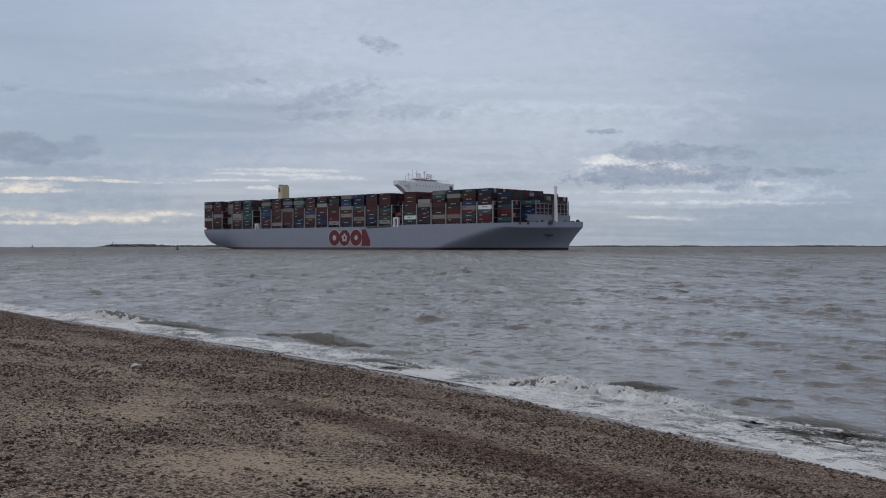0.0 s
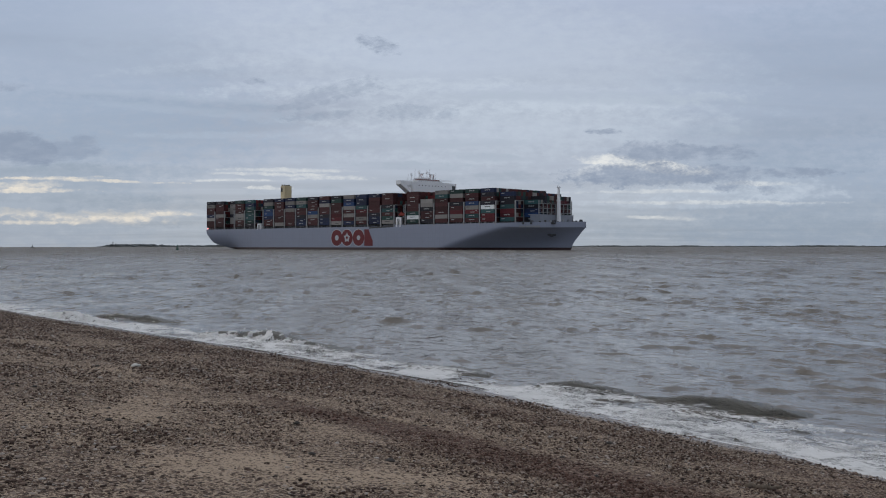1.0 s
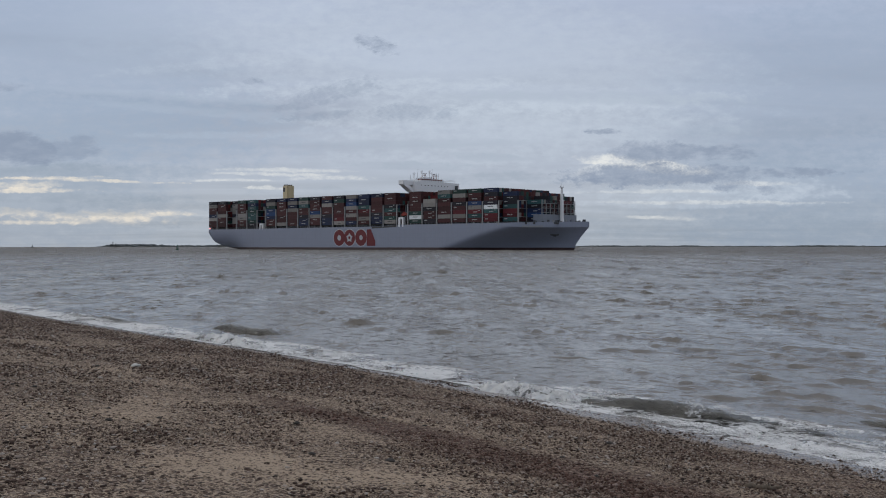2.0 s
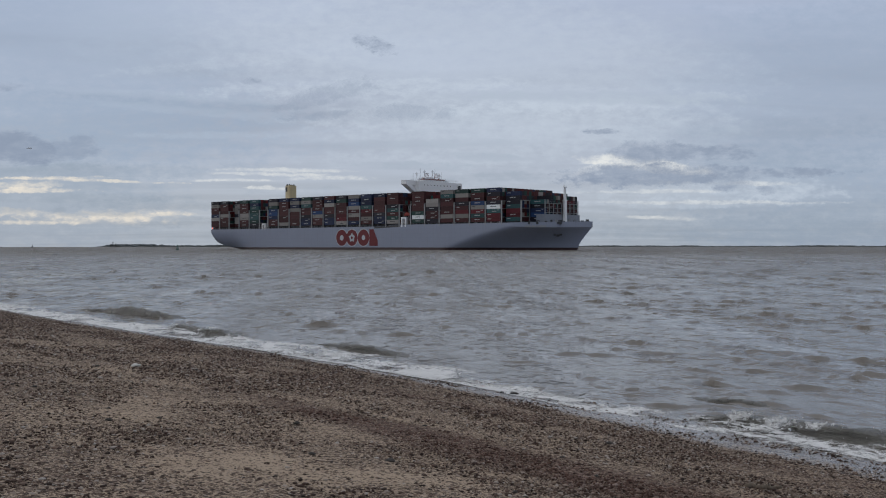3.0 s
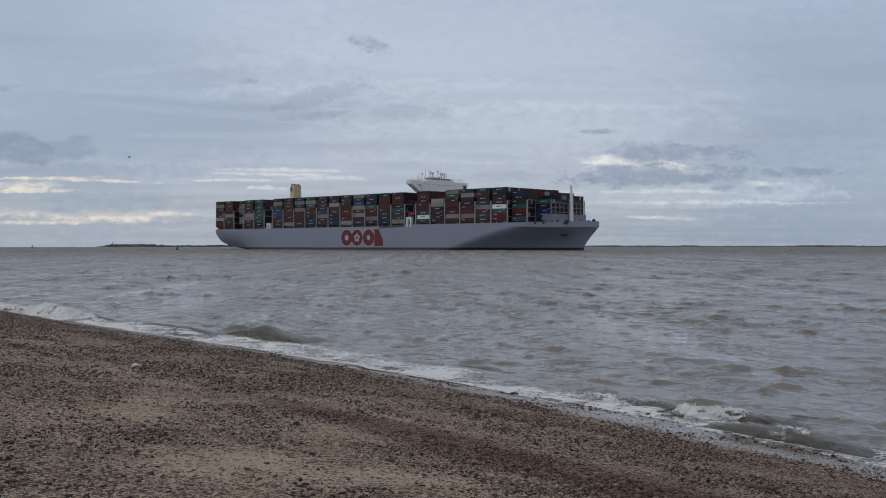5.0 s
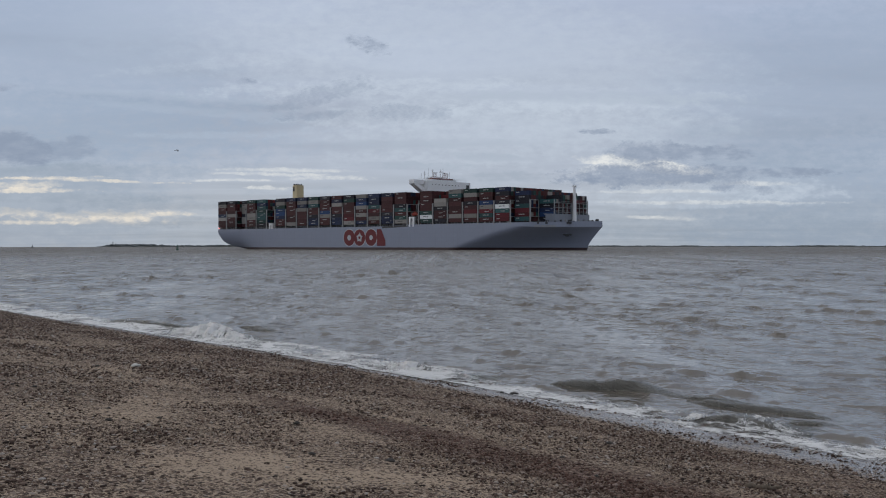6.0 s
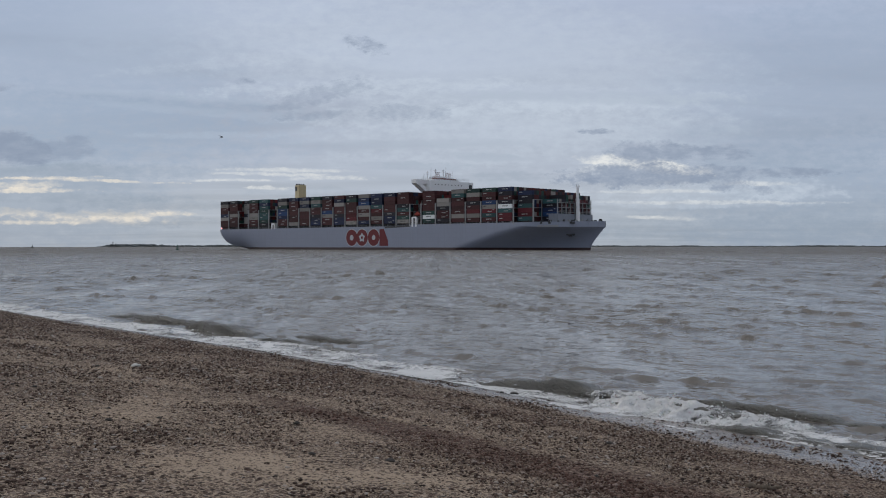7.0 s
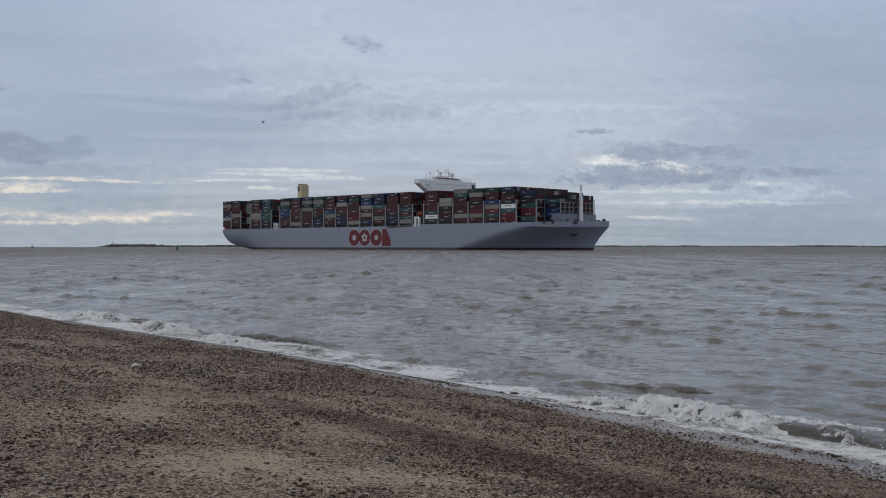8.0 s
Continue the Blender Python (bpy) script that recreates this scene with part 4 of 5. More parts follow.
def build_deck_gear(ship):
    # hatch covers under each bay
    for s, inset, rows, stow in BAYS:
        bm = bmesh.new()
        h = HALF - inset - 2.2
        box(bm, s - 200, -h, 17.0, s + 12.2 - 200, h, BASE - 0.02)
        for x in (s + 0.3, s + 5.9, s + 11.3):
            for sg in (-1, 1):
                box(bm, x - 200, sg * (h + 1.1) - 0.25, 17.0, x + 0.6 - 200, sg * (h + 1.1) + 0.25, BASE - 0.02)
        part("hatch_cover", bm, M_DARK, ship)
    # lashing bridges between the bays
    posts = [13.2, 27.9, 43.0, 58.0, 72.7] + [84.5 + 14.655 * k for k in range(12)] + [257.6] + [272.3 + 14.66 * k for k in range(6)] + [360.8]
    for s in posts:
        inset = 2.5 if s > 350 else 0.0
        h = HALF - inset - 0.25
        bm = bmesh.new()
        x = s - 200
        for sg in (-1, 1):
            box(bm, x - 0.45, sg * h - 0.3, 17.2, x + 0.45, sg * h + 0.3, 33.8)
            for z in (22.2, 25.1, 28.0, 30.9):
                box(bm, x - 0.6, sg * h - 0.38, z, x + 0.6, sg * h + 0.38, z + 0.2)
        for z in (22.4, 28.2, 33.5):
            box(bm, x - 0.5, -h + 0.32, z, x + 0.5, h - 0.32, z + 0.35)
        for k in range(1, 6):
            y = -h + k * h / 3
            box(bm, x - 0.3, y - 0.2, 17.2, x + 0.3, y + 0.2, 33.4)
        part("lashing_bridge", bm, M_GREY, ship, "grey steel lashing bridge")
    # rail along the ship's side
    bm = bmesh.new()
    for s0, s1 in ((3, 222), (246, 344)):
        z0 = top_z(s0)
        for sg in (-1, 1):
            for k in range(int((s1 - s0) / 3) + 1):
                x = s0 + 3 * k - 200
                box(bm, x - 0.06, sg * (HALF - 0.12) - 0.06, z0, x + 0.06, sg * (HALF - 0.12) + 0.06, z0 + 1.1)
            for z in (1.0,):
                box(bm, s0 - 200, sg * (HALF - 0.12) - 0.05, z0 + z, s1 - 200, sg * (HALF - 0.12) + 0.05, z0 + z + 0.07)
    part("railing", bm, M_GREY, ship)
    # boarding stations and the lifeboat
    for s in (79.0, 250.5):
        bm = bmesh.new()
        tall = 6.5 if s > 100 else 4.3
        for dx in (-1.9, 1.9):
            box(bm, s - 200 + dx - 0.7, -HALF - 0.15, 17.0, s - 200 + dx + 0.7, -HALF + 1.6, 17.4 + tall)
        box(bm, s - 200 - 2.6, -HALF - 0.1, 16.6 + tall, s - 200 + 2.6, -HALF + 1.6, 17.8 + tall)
        part("davit", bm, M_WHITE, ship, "white steel boarding davit at the deck edge")
    bm = bmesh.new()
    bmesh.ops.create_uvsphere(bm, u_segments=20, v_segments=10, radius=1)
    for v in bm.verts:
        v.co = Vector((v.co.x * 3.4, v.co.y * 1.4, v.co.z * (1.5 if v.co.z > 0 else 1.2)))
        v.co += Vector((250.8 - 200, -HALF + 3.4, 26.2))
    boat = part("lifeboat", bm, M_ORANGE, ship, "enclosed orange lifeboat in its davit", True)
    bm = bmesh.new()
    box(bm, 49.9, -HALF + 2.8, 27.4, 51.7, -HALF + 4.0, 28.2)
    part("canopy", bm, M_ORANGE, boat)


def build_bridge(ship):
    x0, x1 = 246.6 - 200, 256.2 - 200
    part("deckhouse", soft_box(x0, -16, 17.4, x1, 16, 43.6, 0.15), M_WHITE, ship, "tall white deckhouse below the bridge")
    wheel = part("wheelhouse", soft_box(x0, -18.5, 43.6, x1, 29.2, 51.6, 0.25), M_WHITE, ship, "white full-width wheelhouse with small dark windows")
    for k in range(9):
        y = -13 + k * 3.6
        part("window", soft_box(x1 + 0.0, y - 0.42, 48.4, x1 + 0.06, y + 0.42, 49.0, 0.02), M_GLASS, wheel)
    part("window", soft_box(x1, 24.0, 45.5, x1 + 0.06, 27.6, 49.6, 0.02), M_GLASS, wheel)
    # starboard wing: an open walkway on a raking bracket
    bm = bmesh.new()
    prof = [(-HALF - 0.2, 51.9), (-HALF - 0.2, 48.9), (-27.4, 47.8), (-18.6, 42.4), (-18.6, 45.6), (-23.6, 48.4), (-20.4, 48.6), (-18.6, 48.6), (-18.6, 51.9)]
    for i, (xa, xb) in enumerate(((x0 + 1.5, x0 + 6.6),)):
        a = [bm.verts.new((xa, y, z)) for y, z in prof]
        b = [bm.verts.new((xb, y, z)) for y, z in prof]
        bm.faces.new(a[::-1])
        bm.faces.new(b)
        for k in range(len(prof)):
            bm.faces.new((a[k], a[(k + 1) % len(prof)], b[(k + 1) % len(prof)], b[k]))
    part("bridge_wing", bm, M_WHITE, ship, "white bridge wing on a raking bracket")
    part("monkey_deck", soft_box(x0 + 1, -13, 51.6, x1 - 1, 13.5, 52.7, 0.1), M_WHITE, ship)
    part("deck_coaming", soft_box(x0 + 2, -12, 52.7, x1 - 1.5, 11, 53.7, 0.1), M_COAMING, ship, "rust-red coaming on the wheelhouse roof")
    part("roof_house", soft_box(x0 + 2.5, -9, 53.7, x1 - 2.5, 0, 55.0, 0.1), M_WHITE, ship)
    for y, top, r in ((-16.5, 58.5, 0.4), (-8.0, 60.5, 0.5), (0.5, 60.8, 0.48), (8.0, 58.5, 0.7)):
        bm = bmesh.new()
        x = (x0 + x1) / 2
        rod(bm, (x, y, 51.6), (x, y, top), r, r * 0.5)
        rod(bm, (x, y - 1.6, top - 2.2), (x, y + 1.6, top - 2.2), 0.16, 0.16, 6)
        box(bm, x - 0.4, y - 1.1, top - 1.4, x + 0.4, y + 1.1, top - 1.0)
        part("mast", bm, M_WHITE, ship, "thin white signal mast with a radar bar")
    # rails round the roof, a red-painted radar gantry and whip aerials
    bm = bmesh.new()
    for z in (52.9, 53.6):
        for x in (x0 + 0.6, x1 - 0.4):
            box(bm, x - 0.06, -18, z, x + 0.06, 24, z + 0.1)
    for k in range(22):
        for x in (x0 + 0.6, x1 - 0.4):
            box(bm, x - 0.05, -18 + 2 * k - 0.05, 51.6, x + 0.05, -18 + 2 * k + 0.05, 53.7)
    part("railing", bm, M_PALE, ship, "pale handrail round the wheelhouse roof")
    for y in (-6.0, 4.0):
        bm = bmesh.new()
        for dx in (-1.2, 1.2):
            for dy in (-1.2, 1.2):
                rod(bm, (52 + dx, y + dy, 53.6), (52 + dx * 0.5, y + dy * 0.5, 57.4), 0.16, 0.14, 6)
        for z, q in ((55.0, 1.0), (56.4, 0.75), (57.4, 0.7)):
            box(bm, 52 - q, y - q, z, 52 + q, y + q, z + 0.16)
        part("radar_gantry", bm, M_COAMING, ship, "rust-red lattice radar gantry")
        bm = bmesh.new()
        box(bm, 51.7, y - 2.3, 57.8, 52.3, y + 2.3, 58.3)
        rod(bm, (52, y, 57.4), (52, y, 57.9), 0.25, 0.2, 8)
        part("radar_bar", bm, M_WHITE, ship)
    for y, top in ((-19.5, 57.5), (-12.0, 61.5), (3.8, 62.0), (11.0, 59.5)):
        bm = bmesh.new()
        rod(bm, (50.5, y, 51.6), (50.5, y + 0.5, top), 0.16, 0.07, 6)
        part("whip_aerial", bm, M_GREY, ship)
    for y in (-15.0, 12.5):
        bm = bmesh.new()
        bmesh.ops.create_uvsphere(bm, u_segments=12, v_segments=8, radius=1.0)
        bmesh.ops.translate(bm, verts=bm.verts[:], vec=((x0 + x1) / 2 + 1.5, y, 53.4))
        part("radome", bm, M_WHITE, ship, "", True)


def build_funnel(ship):
    x0, x1 = 74.6 - 200, 83.4 - 200
    part("engine_casing", soft_box(x0, -8, 17.4, x1, 8, 44.0, 0.2), M_WHITE, ship)
    fun = part("funnel", soft_box(x0 + 1.3, -3.8, 44.0, x1 - 1.0, 3.8, 55.8, 0.4), M_CREAM, ship, "square cream funnel with a dark top")
    for x, y in ((x0 + 2.6, -2.4), (x0 + 5.2, -2.0), (x0 + 3.4, 1.8), (x0 + 6.0, 2.2)):
        bm = bmesh.new()
        rod(bm, (x, y, 55.6), (x - 0.3, y, 56.7), 0.8, 0.8, 10)
        part("exhaust_pipe", bm, M_DARK, fun)
    part("louvre", soft_box(x0 + 1.9, -3.86, 50.4, x0 + 4.4, -3.75, 54.2, 0.02), M_DARK, fun)


def build_bow(ship):
    # breakwater and front lashing frame
    bm = bmesh.new()
    box(bm, 175.3, -19.3, 17.6, 175.8, 19.3, 24.2)
    for sg in (-1, 1):
        box(bm, 168.0, sg * 19.3 - 0.2, 17.6, 175.3, sg * 19.3 + 0.2, 24.2)
    part("breakwater", bm, M_BULWARK, ship, "blue-grey steel breakwater across the foredeck")
    bm = bmesh.new()
    for k in range(9):
        y = -18.6 + k * 4.65
        box(bm, 174.5, y - 0.22, 18.0, 175.0, y + 0.22, 34.0 if k in (0, 8) else 31.6)
    for z in (25.2, 28.2, 31.4):
        box(bm, 174.3, -18.9, z, 175.25, 18.9, z + 0.32)
        box(bm, 175.15, -18.9, z + 1.1, 175.25, 18.9, z + 1.2)
    part("lashing_bridge", bm, M_GREY, ship, "grey steel lashing frame facing the bow")
    bm = bmesh.new()
    x = 177.4
    rod(bm, (x, 0, 17.4), (x, 0, 34.0), 1.5, 1.25, 14)
    rod(bm, (x, 0, 34.0), (x, 0, 43.2), 1.1, 0.75, 12)
    box(bm, x - 1.0, -1.6, 33.6, x + 1.0, 1.6, 34.0)
    box(bm, x - 0.7, -1.5, 42.6, x + 0.7, 1.5, 43.0)
    for y in (-1.3, 1.3):
        rod(bm, (x, y, 43.0), (x, y, 44.0), 0.3, 0.3, 8)
    rod(bm, (x - 0.2, 0, 43.0), (x - 0.2, 0, 45.4), 0.12, 0.06, 6)
    part("foremast", bm, M_WHITE, ship, "white tubular foremast with lamp platforms")
    # forecastle gear above the bulwark
    for s, y, h in ((381, -9, 1.6), (384, -14.5, 1.3), (386, 8, 1.6), (390, -6, 1.4), (393, 3.5, 1.2), (396, 0, 2.2), (371, -21.5, 1.3), (366, -24, 1.2)):
        bm = bmesh.new()
        rod(bm, (s - 200, y - 0.9, 17.4), (s - 200, y - 0.9, 19.0 + h * 0.7), 0.45, 0.45, 10)
        rod(bm, (s - 200, y + 0.9, 17.4), (s - 200, y + 0.9, 19.0 + h * 0.7), 0.45, 0.45, 10)
        box(bm, s - 201, y - 1.6, 17.4, s - 199, y + 1.6, 18.3 + h * 0.3)
        part("mooring_winch", bm, M_DARK, ship)
    # fairleads, vents and lockers along the deck edge
    rs = random.Random(9)
    s = 322.0
    while s < 397:
        y = half_breadth(s, 18) - 0.8
        h, w = rs.uniform(0.5, 1.7), rs.uniform(0.5, 1.6)
        for sg in (-1, 1):
            part("fairlead", soft_box(s - 200 - w / 2, sg * y - 0.4, top_z(s) - 1.2, s - 200 + w / 2, sg * y + 0.4, top_z(s) + h, 0.12), rs.choice((M_DARK, M_GREY, M_DARK, M_BULWARK)), ship)
        s += rs.uniform(2.2, 5.5)
    # anchor in its pocket
    s, z = 379.0, 10.8
    b = half_breadth(s, z)
    ang = math.atan2(half_breadth(s - 2, z) - half_breadth(s + 2, z), 4)
    m = Matrix.Translation((s - 200, -b, z)) @ pose(0, 0, 0, 0, 0, math.degrees(ang)) @ pose(0, 0, 0, -28)
    bm = bmesh.new()
    box(bm, -2.9, -0.25, -1.0, 2.9, 0.4, 1.0)
    box(bm, -1.2, -0.7, -1.9, 1.2, 0.2, -0.6)
    bmesh.ops.bevel(bm, geom=bm.edges[:], offset=0.18, segments=1, affect="EDGES")
    bmesh.ops.transform(bm, matrix=m, verts=bm.verts[:])
    part("anchor", bm, M_DARK, ship, "dark stockless anchor in its pocket")
    # illegible name on the bow, as bars
    for s0, s1 in ((364.0, 367.5), (368.2, 376.5)):
        n = 6
        for k in range(n):
            bm = bmesh.new()
            a, c = s0 + (s1 - s0) * k / n, s0 + (s1 - s0) * (k + 0.9) / n
            pts = [(q, -half_breadth(q, 16.0) - 0.05, zz) for q, zz in ((a, 15.4), (c, 15.4), (c, 16.5), (a, 16.5))]
            bm.faces.new([bm.verts.new((q - 200, y, zz)) for q, y, zz in pts])
            part("writing_bar", bm, M_GREY, ship, "faded bar of writing on the bow")
    # flat dark plate on the hull in place of a recess's shade
    wedge = bmesh.new()
    plate(wedge, [(18.5, 16.1), (46.5, 17.0), (46.5, 18.5), (44.0, 18.5), (22.5, 17.5), (18.5, 17.4)], -HALF - 0.01, 0.03)
    part("side_recess", wedge, M_DARK, ship, "dark plate for the shade of a recess under the deck edge")
    part("stern_lamp", soft_box(-198.4, -HALF - 0.1, 18.3, -197.5, -HALF + 0.4, 19.0, 0.1), M_LAMP, ship, "glowing red lamp at the stern")


def build_ship():
    ship = tagged(new("container_ship", None), "huge pale grey container ship fully laden under way", "ship")
    build_hull(ship)
    build_logo(ship)
    build_deck_gear(ship)
    build_bridge(ship)
    build_funnel(ship)
    build_bow(ship)
    build_cargo(ship)
    return ship


SHIP = build_ship()

# ---- buoys, gull ----


def build_buoy(x, y, size, mat, label):
    root = tagged(new("channel_buoy", None), label, "buoy")
    root.location = (x, y, -0.25 - y * y / (2 * 6.371e6))
    k = size / 4.0
    bm = bmesh.new()
    rod(bm, (0, 0, -0.4 * k), (0, 0, 0.8 * k), 1.25 * k, 1.2 * k, 16)
    part("float", bm, mat, root)
    bm = bmesh.new()
    for a in range(4):
        c, s = math.cos(a * math.pi / 2 + 0.4), math.sin(a * math.pi / 2 + 0.4)
        rod(bm, (0.95 * k * c, 0.95 * k * s, 0.8 * k), (0.35 * k * c, 0.35 * k * s, 3.0 * k), 0.12 * k, 0.1 * k, 6)
    for z in (1.3, 2.1):
        rod(bm, (0, 0, z * k), (0, 0, (z + 0.45) * k), 0.75 * k, 0.62 * k, 10)
    part("cage", bm, mat, root)
    bm = bmesh.new()
    rod(bm, (0, 0, 2.9 * k), (0, 0, 3.5 * k), 0.5 * k, 0.45 * k, 10)
    rod(bm, (0, 0, 3.5 * k), (0, 0, 4.3 * k), 0.5 * k, 0.02, 10)
    part("topmark", bm, mat, root)
    return root


build_buoy(-190.5, 740.0, 3.9, M_GREEN, "dark green conical channel buoy afloat on the sea")
build_buoy(-581.0, 1460.0, 4.4, M_DARK, "small dark channel buoy far out on the sea")


def build_gull():
    """A gull in flight, heading along +x; its wings are hinged at the shoulders."""
    root = tagged(new("gull", None), "white gull with dark wings flying over the sea", "bird")
    bm = bmesh.new()
    bmesh.ops.create_uvsphere(bm, u_segments=14, v_segments=8, radius=1)
    for v in bm.verts:
        v.co = Vector((v.co.x * 0.24, v.co.y * 0.075 * (1 - 0.35 * abs(v.co.x)), v.co.z * 0.08))
    part("body", bm, M_FEATHER, root, "", True)
    bm = bmesh.new()
    bmesh.ops.create_uvsphere(bm, u_segments=10, v_segments=7, radius=0.055)
    bmesh.ops.translate(bm, verts=bm.verts[:], vec=(0.25, 0, 0.025))
    head = part("head", bm, M_FEATHER, root, "", True)
    bm = bmesh.new()
    rod(bm, (0.29, 0, 0.02), (0.36, 0, 0.005), 0.016, 0.004, 6)
    part("beak", bm, M_BEAK, head)
    bm = bmesh.new()
    v = [bm.verts.new(p) for p in ((-0.18, -0.04, 0.01), (-0.18, 0.04, 0.01), (-0.38, 0.10, 0.0), (-0.40, 0.0, 0.0), (-0.38, -0.10, 0.0))]
    f = bm.faces.new(v)
    r = bmesh.ops.extrude_face_region(bm, geom=[f])
    bmesh.ops.translate(bm, verts=[e for e in r["geom"] if isinstance(e, bmesh.types.BMVert)], vec=(0, 0, 0.012))
    part("tail", bm, M_FEATHER, root)
    wings = []
    for sg in (-1, 1):
        bm = bmesh.new()
        spans = [(0.0, 0.12, -0.10, 0.0, 0.03), (0.18, 0.17, -0.08, 0.03, 0.026), (0.34, 0.16, -0.05, 0.035, 0.018), (0.52, 0.06, -0.09, 0.01, 0.012), (0.66, -0.10, -0.16, -0.02, 0.006)]
        rings = []
        for y, xa, xb, z, th in spans:
            rings.append([bm.verts.new((xa, sg * y, z)), bm.verts.new(((xa + xb) / 2, sg * y, z + th)), bm.verts.new((xb, sg * y, z)), bm.verts.new(((xa + xb) / 2, sg * y, z - th * 0.3))])
        for a, b in zip(rings, rings[1:]):
            for k in range(4):
                bm.faces.new((a[k], a[(k + 1) % 4], b[(k + 1) % 4], b[k]))
        bm.faces.new(rings[-1])
        w = part("wing", bm, M_WING, root, "dark grey wing", True)
        w.location = (0.02, sg * 0.05, 0.04)
        wings.append((w, sg))
    return root, wings


GULL, WINGS = build_gull()

# ---- waves that break on the shore ----
DROP_V = np.array([(1, 0, 0), (-1, 0, 0), (0, 1, 0), (0, -1, 0), (0, 0, 1), (0, 0, -1)], float)
DROP_F = np.array([(0, 2, 4), (2, 1, 4), (1, 3, 4), (3, 0, 4), (2, 0, 5), (1, 2, 5), (3, 1, 5), (0, 3, 5)])

# time of breaking, place (u, v), length, height, how much of the crest is foam, skew of the crest
BREAKERS = [
    (0.05, -2.15, 6.6, 7.4, 0.44, 1.0, -0.03), (0.10, -2.05, 2.2, 3.4, 0.42, 0.5, 0.0), (0.35, -1.5, 32.5, 8.0, 0.58, 1.0, 0.2),
    (0.00, -2.2, 27.5, 4.5, 0.40, 0.15, 0.3), (0.00, -1.9, 13.5, 5.0, 0.28, 0.5, 0.1), (1.35, -1.9, 21.0, 8.6, 0.50, 1.0, 0.07), (1.60, -2.35, 4.6, 5.4, 0.45, 0.22, 0.15),
    (1.45, -1.95, 7.7, 3.6, 0.40, 0.9, 0.2), (1.60, -1.3, 2.4, 4.4, 0.22, 0.8, 0.1), (1.60, -1.7, 12.5, 4.5, 0.26, 0.7, 0.1), (1.60, -2.0, 33.0, 7.0, 0.40, 0.3, 0.2),
    (2.20, -2.0, 4.8, 6.0, 0.34, 0.5, 0.05), (5.25, -2.0, 5.2, 6.0, 0.36, 0.6, 0.05), (2.75, -2.6, 25.0, 5.5, 0.40, 0.6, 0.12), (3.10, -1.5, 9.0, 5.0, 0.22, 0.5, 0.1), (2.90, -2.7, 2.6, 4.5, 0.30, 0.5, 0.1),
    (4.00, -1.9, 18.0, 7.0, 0.38, 0.7, 0.08), (4.15, -1.95, 6.4, 7.8, 0.37, 0.55, 0.05), (4.55, -1.85, 2.3, 4.6, 0.36, 0.28, -0.02), (4.45, -1.3, 36.0, 10.5, 0.66, 1.0, 0.15),
    (4.75, -2.2, 27.0, 5.5, 0.42, 0.3, 0.25), (5.85, -2.0, 22.5, 6.0, 0.52, 1.0, 0.1), (6.10, -1.7, 12.5, 5.0, 0.30, 0.7, 0.1), (6.05, -2.0, 3.5, 2.6, 0.28, 0.42, 0.2),
    (6.85, -2.15, 7.8, 4.6, 0.40, 0.3, 0.1), (6.90, -2.25, 5.0, 5.0, 0.42, 0.3, 0.1), (6.50, -2.2, 2.2, 4.2, 0.30, 0.45, 0.08), (6.40, -1.7, 30.0, 7.0, 0.36, 0.7, 0.15),
    (7.05, -1.95, 4.6, 4.6, 0.38, 1.0, 0.2), (7.60, -2.1, 25.5, 4.6, 0.54, 1.0, 0.08), (8.10, -2.5, 20.5, 5.5, 0.42, 0.3, 0.12),
    (7.95, -1.85, 4.6, 5.4, 0.38, 0.80, 0.06), (8.05, -1.9, 2.1, 3.0, 0.36, 0.6, 0.0), (7.95, -1.6, 31.5, 9.5, 0.48, 0.8, 0.15), (7.95, -1.4, 19.8, 6.8, 0.40, 0.9, 0.1),
    (9.00, -2.5, 7.6, 5.0, 0.38, 0.0, 0.25)]


